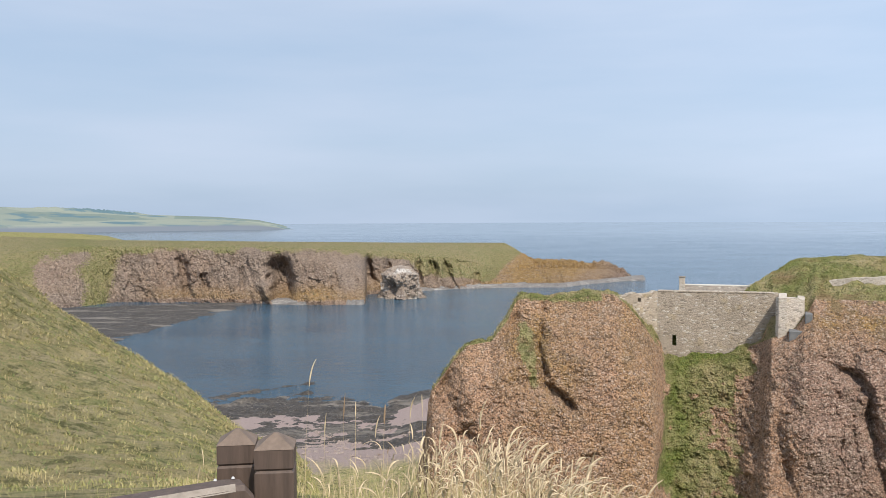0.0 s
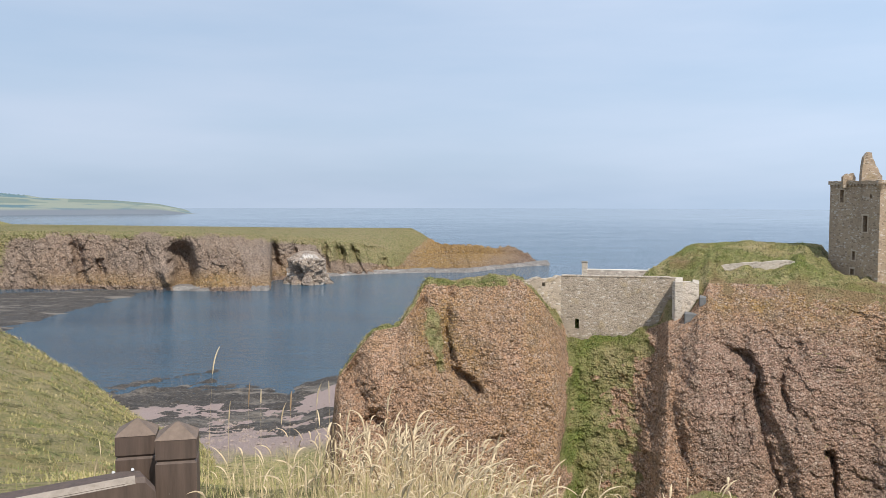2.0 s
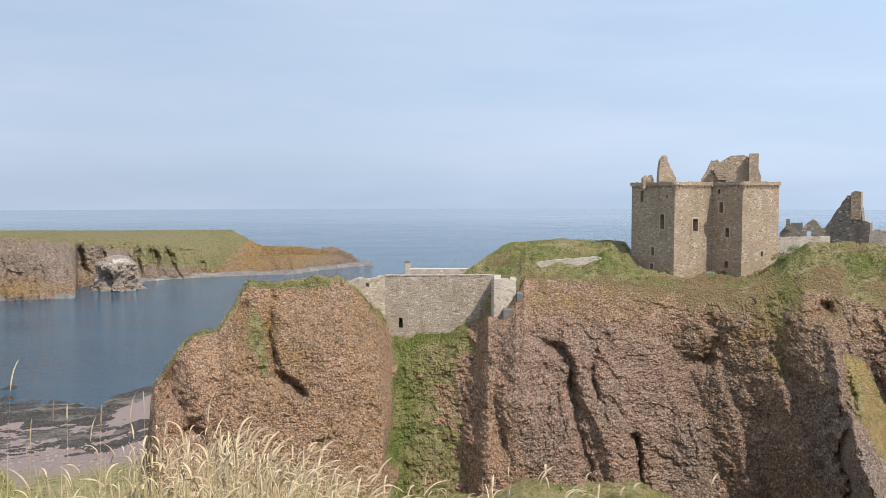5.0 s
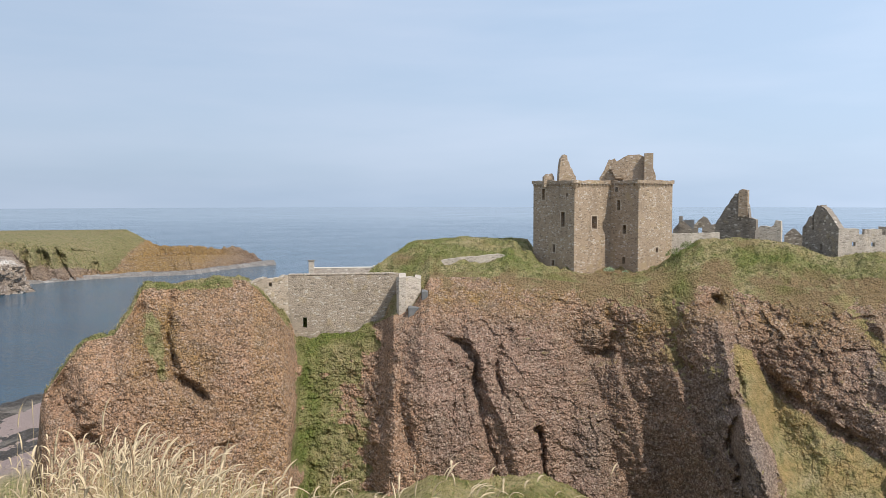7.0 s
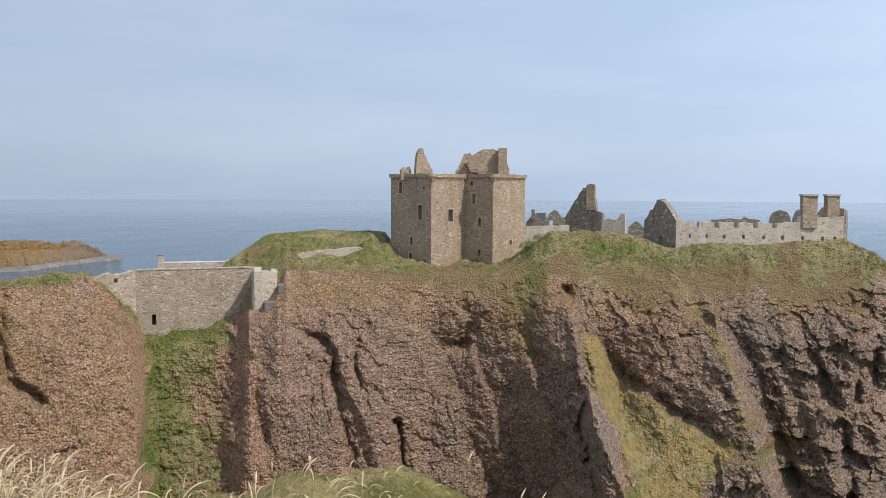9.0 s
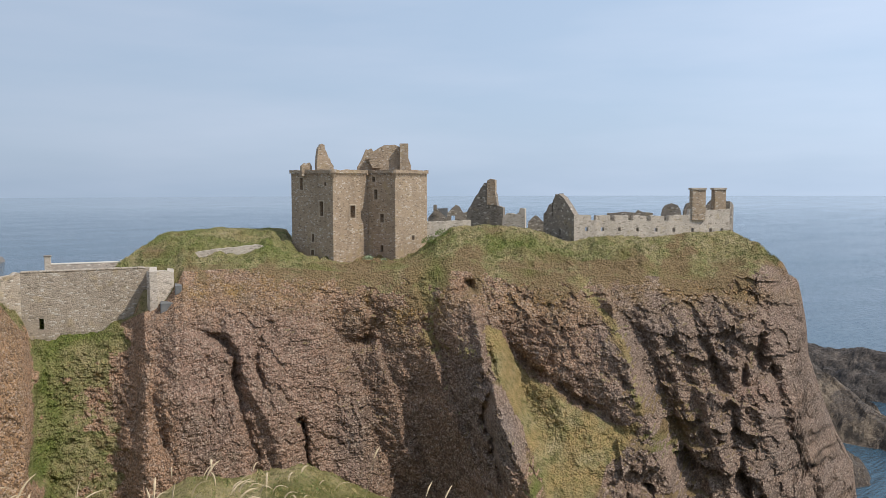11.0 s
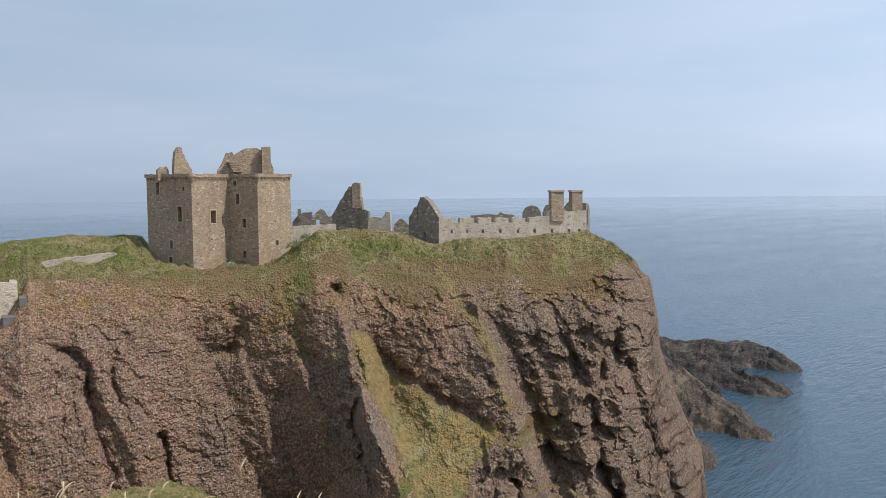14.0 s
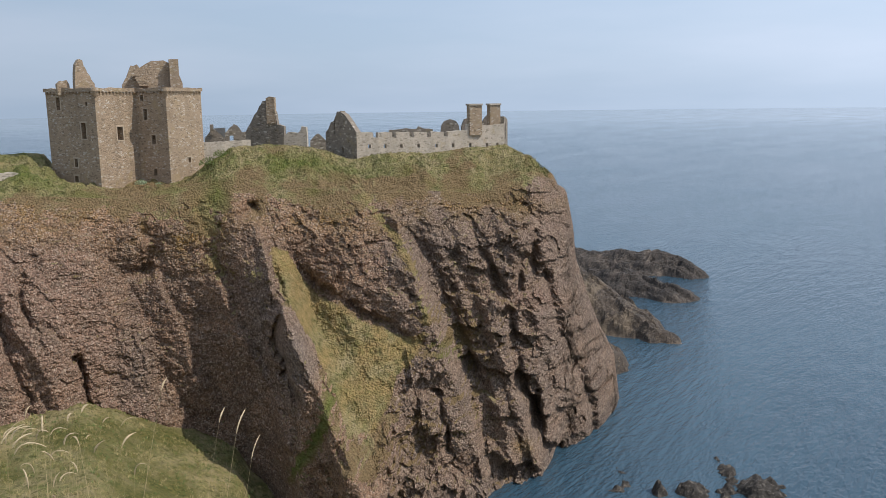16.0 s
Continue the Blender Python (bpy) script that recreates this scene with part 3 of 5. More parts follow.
    ledges = spot(AA, E, 56.6, -15.6, 2.2, 2.2) + 0.8 * spot(AA, E, 54.6, -22.3, 2.0, 1.4) + 0.8 * spot(AA, E, 58.5, -21, 1.5, 1.6) + 0.7 * spot(AA, E, 50, -24.5, 3, 1.4) + 0.9 * spot(AA, E, 50.6, -22.6, 2.0, 2.4) + 1.2 * np.exp(-(near_line(AA, E, ((48.2, -18.5), (47.3, -21.8), (45.0, -24.8))) / 0.7) ** 2)
    turf = 0.62 * sward * (1 - 0.5 * smooth(0.55, 0.9, st)) + 0.9 * ramp + 0.75 * strips * (0.7 + 0.5 * fleck) + ledges * (0.48 + 0.35 * fleck)
    turf = turf + 0.45 * (1 - smooth(0.25, 0.5, st)) * (AA > 30) + 0.2 * spot(AA, E, 38.6, -9, 2.2, 1.6) * (1 + fleck)
    turf = turf + gully * (0.62 + 0.4 * fleck + 0.5 * np.exp(-((AA - 15.6) / 1.3) ** 2) - 0.42 * smooth(19.4, 20.4, AA) + 0.5 * smooth(-11.0, -9.6, E))
    turf = np.where(on_top, np.maximum(turf, 0.95 - 0.9 * smooth(0.5, 0.8, st)), turf)
    turf = turf + 0.62 * np.exp(-(near_line(AA, E, ((5.5, -7.6), (5.9, -10.1), (6.3, -11.7))) / 0.4) ** 2) + 0.4 * spot(AA, E, 5.6, -9.6, 1.1, 2.6) * (0.8 + fleck) + 0.6 * band(4.9, 11, AA, 0.5) * smooth(-6.35, -5.8, E + 0.15 * fleck)
    turf = turf * (1 - smooth(62.8, 64.0, AA + 0.4 * patch))
    lush = gully * (0.1 + 0.95 * np.exp(-((AA - 15.5 - 0.3 * patch) / 1.25) ** 2) + 0.6 * smooth(-10.4, -9.2, E))
    lush = lush + 0.9 * spot(AA, E, 42.3, -3.6, 1.6, 0.8) + 0.7 * spot(AA, E, 45.5, -3.9, 1.6, 0.7) + 0.5 * spot(AA, E, 47.4, -5.2, 0.8, 1.0) + 0.35 * band(21, 31, AA, 1) * smooth(-5.2, -4.6, E) + 0.6 * spot(AA, E, 41, -6, 0.8, 1.5)
    lush = lush + 0.9 * spot(AA, E, 56.7, -17.4, 0.9, 0.9) + 0.9 * np.exp(-(near_line(AA, E, ((48.2, -19.3), (47.3, -21.8), (45.2, -24.2))) / 0.5) ** 2) + 0.6 * spot(AA, E, 55.4, -16.2, 0.5, 0.5) + 0.4 * band(4.8, 11, AA, 0.4) * smooth(-6.3, -5.8, E)
    lush = np.clip(lush * (0.85 + 0.5 * fleck) + 0.55 * on_top * fbm(S / 4.5, np.hypot(pts[..., 0], pts[..., 1]) / 4.5, 11.2, 4), 0, 1)
    # besides darker beds, paints shade on the flank (34.5-45) and the hollow (55.3)
    dark = (0.35 + 0.3 * fleck) * castle_side + 0.35 * band(34.5, 45, AA, 1.5) * smooth(-7, -9.5, E) * (1 + 0.5 * patch) + 0.5 * spot(AA, E, 55.3, -9.0, 2.6, 3.0) + 0.15 * smooth(50, 56, AA) + 0.6 * smooth(3, 1, Z)
    pink = band(22.3, 33.5, AA + 0.35 * (E + 12), 1.2) * smooth(-7, -11, E) * 0.8 + 0.95 * np.exp(-(near_line(AA, E, ((60.4, -13.3), (63.6, -13.1))) / 0.7) ** 2)
    pink = np.clip(pink + 0.8 * np.exp(-(near_line(AA, E, ((48.0, -23.8), (52.1, -23.1), (52.6, -21.3))) / 0.7) ** 2) + 0.3 * spot(AA, E, 46.6, -9.4, 1.4, 0.8) + 0.25 * patch, 0, 1)
    ochre = (0.85 + 0.5 * fleck) * np.exp(-((AA - 6.0 - 0.25 * (-E - 9)) / 1.9) ** 2 - ((E + 10) / 3.6) ** 2) + 0.3 * band(-1, 13, AA, 1) * np.clip(0.4 + patch + 0.6 * fleck, 0, 1) + 0.35 * band(12, 14.5, AA, 0.5) + 0.75 * smooth(-3.5, 0.3, E - SWARD_EL(AA)) * castle_side * (0.6 + fleck + 0.5 * patch) + 0.6 * spot(AA, E, 38.8, -8.6, 2.0, 1.6) * (0.8 + fleck)
    ochre = np.clip(ochre + 0.9 * spot(AA, E, 61.8, -23.2, 0.7, 0.5), 0, 1)
    # grey beds; the spot at 45.8 is paler colour to brighten a shaded flank
    grey = np.clip(0.9 * spot(AA, E, 34.8, -17.5, 1.0, 2.6) + 0.6 * spot(AA, E, 43.6, -13.5, 1.0, 2.5) + 0.75 * spot(AA, E, 45.8, -17.0, 1.4, 3.0) + 0.35 * smooth(50, 54, AA), 0, 1)
    heath = 0.2 + 0.55 * castle_side * smooth(-4.0, -5.6, E + 0.8 * patch) + 0.5 * spot(AA, E, 54.5, -4.9, 3.0, 0.9) + 0.3 * spot(AA, E, 48.6, -4.6, 1.2, 0.8) - 0.25 * ramp - 0.3 * strips + 0.45 * fleck + 0.5 * on_top * fbm(S / 3.5, np.hypot(pts[..., 0], pts[..., 1]) / 3.5, 15.2, 4)
    ob = sheet("castle_rock", pts, ROCK, {"turf": turf, "lush": lush, "dark_rock_and_shade": np.clip(dark, 0, 1), "pink_rock": pink, "ochre": ochre, "grey_rock": grey, "heath": heath, "gold": np.clip(0.65 * ramp * (0.8 + 0.8 * fleck) + 0.5 * strips, 0, 1)}, False)
    tagged(ob, "weathered brown conglomerate sea cliff with a grassy top", "cliff", kind="structure")
    return pts, turf, lush, heath, n_face, n_face + n_top


ROCK_PTS, ROCK_TURF, ROCK_LUSH, ROCK_HEATH, ROW_RIM, ROW_CREST = build_castle_rock()

# ---- mainland: lookout, hillside, valley and beach ----
BROW_EL = table([(-180, -3), (-60, -8), (-36, -16), (-12, -18.4), (-4, -19.6), (8, -20.6), (15, -22), (22, -25), (30, -29), (60, -36), (100, -36), (130, -10), (180, -3)])
HILL_EL = table([(-180, -1), (-70, 0.5), (-40, 0.2), (-32, -1.0), (-28.5, -2.8), (-25, -5.7), (-21.7, -8.1), (-18.3, -10.5), (-14.8, -13.25), (-13.3, -14.4), (-10.6, -14.9), (-9.6, -16.2),
                 (-8.8, -18.5), (-4, -21.5), (8, -22), (15, -24), (22, -27), (30, -31), (60, -40), (100, -40), (130, -8), (180, -1)])
HILL_R = table([(-180, 80), (-40, 80), (-28, 72), (-13, 58), (0, 50), (90, 40), (140, 80), (180, 80)])
VALLEY_Z = table([(-180, 40), (-60, 30), (-30, 8), (-12, 6), (-4, 5.5), (0, 8), (14, 12), (20, 14), (24, 16.6), (27, 15.5), (31.5, 15.7), (35.1, 12.1), (38, 9.2), (41.3, 6.0), (42.3, 3.0), (46, -1), (50, -3), (55, -4), (90, -4), (130, 30), (180, 40)])


def mainland_height(az, r):
    crest = HILL_R(az)
    el = BROW_EL(az) + (HILL_EL(az) - BROW_EL(az)) * smooth(8, crest, r) ** 1.0
    z = np.minimum(50.4 - 0.02 * r, EYE + r * np.tan(np.radians(el)))
    top = EYE + crest * np.tan(np.radians(HILL_EL(az)))
    open_side = smooth(-110, -60, az) * (1 - smooth(105, 130, az))
    fall = top - (r - crest) * 0.62
    z = np.where(r > crest, fall * open_side + z * (1 - open_side), z)
    shore = VALLEY_Z(az) - smooth(100, 168, r) * 1.6 - smooth(160, 194, r) * 3.5 - smooth(200, 262, r) * 3.0
    shore = np.where(r > 262, -4.0, shore)
    return np.maximum(z, np.where(open_side > 0.5, shore, z))


def ground_height(A, R):
    z = mainland_height(A, R)
    x, y = R * np.sin(np.radians(A)), R * np.cos(np.radians(A))
    z = z + smooth(5, 30, R) * (1 - smooth(150, 185, R)) * (fbm(x / 9, y / 9, 0.5, 4) * 0.5 + fbm(x / 1.6, y / 1.6, 3.5, 4) * 0.2)
    return z + smooth(1, 4, R) * (1 - smooth(8, 20, R)) * fbm(x / 0.8, y / 0.8, 1.5, 3) * 0.04


def build_mainland():
    az = np.concatenate([np.arange(-180, -36, 3.0), np.arange(-36, 86, 0.2), np.arange(86, 180, 3.0), [180.0]])
    r = np.concatenate([[0.0], np.geomspace(0.5, 320, 330)])
    A, R = np.meshgrid(az, r)
    z = ground_height(A, R)
    x, y = R * np.sin(np.radians(A)), R * np.cos(np.radians(A))
    pts = np.stack([x, y, z], -1)
    shingle = smooth(154, 160, R + 5 * fbm(x / 9, y / 9, 2.0, 3)) * smooth(-15, -13.4, A + 0.4 * fbm(x / 6, y / 6, 4, 3))
    lush = smooth(22, 26, A) * smooth(50, 70, R) * (0.45 + 0.9 * fbm(x / 5, y / 5, 6.0, 4)) + 0.25 * smooth(-20, -29, A) * smooth(40, 60, R)
    ob = sheet("ground", pts, TURF, {"shingle": shingle, "lush": np.clip(lush, 0, 1)})
    tagged(ob, "steep grassy hillside with straw-coloured tufts above a shingle beach", "ground", kind="structure")
    return pts


GROUND_PTS = build_mainland()

# ---- the headland over the bay ----
H_FOOT_R = table([(-36, 520), (-24, 516), (-21.7, 538), (-16.8, 521), (-12, 498), (-10.2, 489), (-5.6, 482), (-5.4, 486), (-5.25, 546), (-3.6, 552), (0, 575), (2.5, 586), (8.3, 598), (12.0, 655), (13.4, 668)])
H_LINE_R = table([(-36, 520), (-24, 516), (-21.7, 538), (-16.8, 521), (-12, 500), (-8.5, 494), (-5.4, 528), (-3.6, 552), (0, 575), (2.5, 586), (8.3, 598), (12.0, 655), (13.4, 668)])
H_RIM_EL = table([(-36, -2.5), (-28, -2.3), (-24, -1.9), (-12, -2.15), (-8, -2.3), (-5.4, -2.45), (-3, -2.6), (0, -2.75), (2, -3.1), (4, -3.6), (6, -3.75), (9, -3.7), (11.3, -3.75), (12.6, -4.35), (13.1, -4.9), (13.4, -5.2)])
H_CREST_EL = table([(-36, -0.6), (-28, -1.2), (-21.6, -1.55), (-12, -1.78), (-3.3, -1.93), (4.2, -1.98), (4.9, -2.35), (6, -3.1), (8, -3.25), (11.3, -3.45), (12.3, -3.9), (12.9, -4.5), (13.4, -5.2)])
H_HOLLOWS = [(-11.05, -4.5, 0.72, 1.5, 24), (-17.3, -4.0, 0.3, 1.4, 10), (-15.9, -4.4, 0.2, 0.6, 6), (-5.2, -3.8, 0.35, 0.9, 9), (-3.9, -4.0, 0.25, 0.8, 8), (-1.7, -4.0, 0.25, 0.8, 7), (-0.7, -4.0, 0.3, 0.7, 8), (0.3, -3.9, 0.25, 0.6, 7), (2.3, -4.4, 0.2, 0.4, 5), (-7.5, -4.4, 0.2, 0.8, 4), (-13.6, -4.4, 0.2, 0.8, 3), (-12.0, -5.0, 0.4, 0.5, -6)]


def build_headland():
    az = np.arange(-36, 13.41, 0.075)
    A = az[None, :]
    foot, rim_el, crest_el = H_FOOT_R(az), H_RIM_EL(az), H_CREST_EL(az)
    rim = H_LINE_R(az) + table([(-36, 60), (-26, 45), (-20, 22), (0, 22), (6, 40), (10, 30), (13.4, 6)])(az)
    crest = rim + table([(-36, 120), (-10, 90), (2, 60), (6, 20), (10, 12), (13.4, 4)])(az)
    rim_z, crest_z = EYE + rim * np.tan(np.radians(rim_el)), EYE + crest * np.tan(np.radians(crest_el))
    v = np.linspace(0, 1, 120)[:, None]
    z = -3 + (rim_z + 3) * v
    r = foot + (rim - foot) * (v ** 1.3)
    s = np.radians(A) * 520
    el = np.degrees(np.arctan2(z - EYE, r))
    lean = s + 0.3 * z
    rocky = smooth(-25, -21, A)
    shift = -(ridged(lean / 13, z / 60, 0.7, 4, 0.6) * 2.4 + fbm(s / 14, z / 11, 5.1, 4, 0.5) * 1.5 + facets(lean / 7, z / 14, 31, 0.9, 1.3) + facets(lean / 2.6, z / 4.5, 41, 0.55, 0.75)) * (0.35 + 0.65 * rocky)
    for a0, e0, wa, we, deep in H_HOLLOWS:
        shift = shift + deep * np.exp(-((A + 0.18 * fbm(s / 7, z / 7, a0, 4) - a0 + 0.12 * (el - e0)) / wa) ** 4 - ((el - e0) / we) ** 4)
    face = smooth(0, 0.04, v) * (1 - smooth(0.93, 1, v))
    shift = shift + 1.2 * np.abs(vnoise(s / 3, z / 3, 1.1))
    pts = [polar(A + 0 * v, r + shift * face, z)]
    w = np.linspace(0, 1, 30)[1:, None]
    rt = rim + (crest - rim) * w
    pts.append(polar(A + 0 * w, rt, rim_z + (crest_z - rim_z) * (w ** 0.7) + fbm(s / 15, rt / 15, 2.5, 4) * 0.8 * (1 - w) + smooth(4.5, 7, A) * (ridged(s / 7, rt / 7, 3.5, 4, 0.65) * 1.8 + facets(s / 4, rt / 5, 51, 1.6, 1.5) * (1 - 0.5 * w))))
    b = np.linspace(0, 1, 14)[1:, None]
    pts.append(polar(A + 0 * b, crest + 60 * b, crest_z - (crest_z + 4) * smooth(0.1, 1, b)))
    pts = np.concatenate(pts)
    st, row = steepness(pts), np.arange(len(pts))[:, None]
    ela = np.degrees(np.arctan2(pts[..., 2] - EYE, np.hypot(pts[..., 0], pts[..., 1])))
    patch = fbm(s / 40 + 0 * row, pts[..., 2] / 20, 8.8, 4)
    AA, S = A + 0.5 * patch, s + 0 * row
    turf = np.where(row < 120, 0.12 + 0.3 * patch + 0.75 * smooth(-0.16, 0.12, row / 120 - table([(-36, 0.85), (-20, 0.96), (-6, 0.96), (-3, 0.8), (-1.5, 0.55), (3, 0.45), (6, 0.6)])(AA) + 0.1 * fbm(S / 12, pts[..., 2] / 8, 3.3, 4)), 0.95) + 0.9 * np.exp(-((AA + 22.7 - 0.25 * (ela + 4)) / 1.1) ** 2) + 1.0 * (1 - smooth(-27, -25.5, AA))
    turf = turf * (1 - smooth(4.6, 6.2, AA - 0.9 * (ela + 3.2) + 0.4 * patch))
    ochre = np.clip(smooth(4.5, 7, AA) * (0.4 + 0.9 * patch) * (1 - smooth(10, 12.5, AA)) + 0.7 * smooth(-4.2, -5.4, ela) * (0.5 + patch) + 0.4 * smooth(-6, -2, AA) * (0.4 + patch), 0, 1)
    tide = smooth(3.2, 1.5, pts[..., 2])
    ob = sheet("headland_cliff", pts, HEAD_ROCK, {"turf": turf, "heath": 0.3 + 0.2 * patch, "lush": np.clip(0.35 * np.exp(-((AA + 23.4) / 2.5) ** 2) + 0.3 * patch, 0, 1), "dark_rock_and_shade": np.clip(0.3 * smooth(-2.5, 1, AA) * smooth(-3.6, -4.4, ela) + 0.5 * smooth(-4.1, -4.6, ela + 0.3 * patch) * smooth(3, 6, AA) + 0.35 * smooth(5, 7, AA) * (0.5 + patch) + 0.6 * smooth(10, 12.0, AA) + 0.5 * tide, 0, 1), "pink_rock": 0.35 * np.clip(patch, 0, 1), "grey_rock": 0.3 * np.clip(-patch, 0, 1), "ochre": ochre * (1 - tide)}, False)
    return tagged(ob, "long brown sea cliff headland with flat grassy top", "headland", kind="structure")


build_headland()


# ---- distant coast ----
def far_coast_material():
    m = Mat("haze_tinted_fields", 0.95, 0.1)
    # distance haze is painted in: bluish, greyed base colours for fields, woods and cliff
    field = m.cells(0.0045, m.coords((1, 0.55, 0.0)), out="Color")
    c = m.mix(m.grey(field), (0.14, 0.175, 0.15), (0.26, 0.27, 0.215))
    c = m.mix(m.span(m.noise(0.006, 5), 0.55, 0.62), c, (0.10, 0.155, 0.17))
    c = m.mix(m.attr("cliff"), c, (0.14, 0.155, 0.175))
    return m.colour(c)


def build_far_coast():
    az = np.arange(-40, -9.9, 0.1)
    A = az[None, :]
    top_el = table([(-40, 0.9), (-28, 0.62), (-23.2, 0.36), (-19.9, 0.1), (-15, -0.08), (-12.5, -0.3), (-11, -0.62), (-10.3, -0.85), (-9.9, -1.0)])(az)
    shore = table([(-40, 2900), (-28, 2750), (-20, 2950), (-10, 3080)])(az)
    v = np.linspace(0, 1, 40)[:, None]
    r = shore + 900 * v
    top_z = EYE + (shore + 900) * np.tan(np.radians(top_el))
    cliff_z = np.minimum(20, np.maximum(top_z, 3) * 0.6)
    z = cliff_z * smooth(0, 0.04, v) + (top_z - cliff_z) * v ** 1.1 + fbm(A * 0.8, v * 6, 0.3, 4) * 3 * smooth(0.02, 0.2, v) * (1 - smooth(0.8, 1, v)) - 1.0
    wood = smooth(-27, -25, A) * (1 - smooth(-20.5, -19, A)) * smooth(0.93, 0.95, v) * (6 + 9 * np.abs(vnoise(A * 9, 0.3, 0.2)))
    z = z + wood
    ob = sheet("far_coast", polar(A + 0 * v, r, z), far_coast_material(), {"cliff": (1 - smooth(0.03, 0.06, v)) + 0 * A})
    return tagged(ob, "distant coast with green fields and woods, haze painted into its colours", "backdrop", kind="structure")


build_far_coast()


# ---- rocks in the sea and on the shore ----
def rock_patch(name, az0, az1, r0, r1, height, mat, label, step, category="rock", kind=""):
    """A rocky sheet over the water; height(az, r, x, y) gives metres over the sea."""
    az = np.arange(az0, az1, math.degrees(step / ((r0 + r1) / 2)))
    r = np.arange(r0, r1, step)
    A, R = np.meshgrid(az, r)
    x, y = R * np.sin(np.radians(A)), R * np.cos(np.radians(A))
    z = height(A, R, x, y)
    edge = smooth(az0, az0 + 0.3, A) * (1 - smooth(az1 - 0.4, az1 - 0.1, A)) * smooth(r0, r0 + 2, R) * (1 - smooth(r1 - 3, r1 - 1, R))
    z = z * edge - 2.0 * (1 - edge)
    return tagged(sheet(name, np.stack([x, y, z], -1), mat, smooth_shade=False), label, category, kind=kind)


def strata(x, y, turn, along, across, seed, octaves=4):
    c, s = math.cos(radians(turn)), math.sin(radians(turn))
    return ridged((x * c + y * s) / along, (-x * s + y * c) / across, seed, octaves, 0.55)


def flat_height(A, R, x, y):
    body = smooth(186, 196, R) * (1 - smooth(228, 248, R + 14 * smooth(-7, -4, A) * (1 - smooth(-4.5, -3, A)) - 10 * smooth(-2.5, -0.5, A)))
    lines = strata(x, y, 24, 26, 4.5, 3.1)
    reef = np.exp(-((R - 252 - 1.9 * (A + 12)) / 2.6) ** 2) * smooth(-18, -15, A) * (1 - smooth(-9, -8, A)) * 1.7
    reef2 = np.exp(-((R - 238 - 2.2 * (A + 12)) / 1.9) ** 2) * smooth(-15.5, -14.5, A) * (1 - smooth(-9.3, -8.6, A)) * 1.5
    strand = ground_height(A, R) - 0.2 + 0.35 * lines + 0.35 * fbm(x / 2.2, y / 2.2, 2.2, 4, 0.7) + 0.5 * fbm(x / 9, y / 9, 1.4, 3) - 3 * (1 - smooth(170, 180, R + 4 * fbm(x / 6, y / 6, 8.1, 3))) - 5 * smooth(200, 212, R)
    return np.maximum(strand, -1.0 + body * 1.35 + (reef + reef2) * (0.6 + 0.5 * vnoise(x / 3.5, y / 3.5, 1.2)) + 0.3 * lines + 0.38 * fbm(x / 2.2, y / 2.2, 2.2, 4, 0.7))


rock_patch("shore_rock", -18, 1, 164, 282, flat_height, WET_ROCK, "dark seaweed-covered rock flats with reefs at the tideline", 0.6, "shore rock", "structure")


def bay_flat_height(A, R, x, y):
    body = smooth(352, 395, R - 14 * (A + 21)) * (1 - smooth(506, 520, R)) * (1 - smooth(-15.5, -12.5, A - 0.02 * (R - 440)))
    return -1.6 + 1.75 * body + 0.5 * strata(x, y, 12, 60, 6, 8.3) + 0.3 * fbm(x / 5, y / 5, 5.2, 4)


rock_patch("bay_rock_flat", -27, -11, 350, 535, bay_flat_height, WET_ROCK, "wide dark rock flat below the far cliffs", 1.6, "shore rock", "structure")


def dome(A, R, az, r, wa, wr, power=1.5):
    return np.clip(1 - np.abs((A - az) / wa) ** power - np.abs((R - r) / wr) ** power, -1, 1)


def crest_line(x, y, line, spread):
    """Height of a rib of rock under a crest of (bearing, distance, height) points, with the way along and across it."""
    best, along, across, run = np.full(np.shape(x), -9.0), np.zeros(np.shape(x)), np.zeros(np.shape(x)), 0.0
    for (a0, r0, h0), (a1, r1, h1) in zip(line, line[1:]):
        p, q = P(a0, r0, 0), P(a1, r1, 0)
        d = q - p
        t = ((x - p.x) * d.x + (y - p.y) * d.y) / (d.length ** 2)
        tc = np.clip(t, 0, 1)
        off = np.hypot(x - p.x - tc * d.x, y - p.y - tc * d.y)
        side = ((x - p.x) * d.y - (y - p.y) * d.x) / d.length
        h = h0 + (h1 - h0) * tc
        z = h - (h + 1.5) * (off / (h * spread + 3.0)) ** 1.35
        near = z > best
        best, along, across = np.where(near, z, best), np.where(near, run + tc * d.length, along), np.where(near, side, across)
        run += d.length
    return best, along, across


def ribbed(x, y, lines, spread, seed):
    """Rock ribs with beds that run along their crests."""
    out = np.full(np.shape(x), -3.0)
    wx, wy = x + 1.8 * fbm(x / 8, y / 8, seed, 3), y + 1.8 * fbm(x / 8, y / 8, seed + 5, 3)
    for k, line in enumerate(lines):
        z, along, across = crest_line(wx, wy, line, spread)
        beds = ridged(across / 2.4, along / 13, seed + k, 4, 0.6) * 0.75 + facets(across / 2.2, along / 5.0, 7 + 3 * k, 0.5, 0.7)
        out = np.maximum(out, z + beds * smooth(-1.2, 1.2, z) * 0.8)
    return out + 0.28 * fbm(x / 1.4, y / 1.4, seed + 2, 3, 0.6) - 0.3


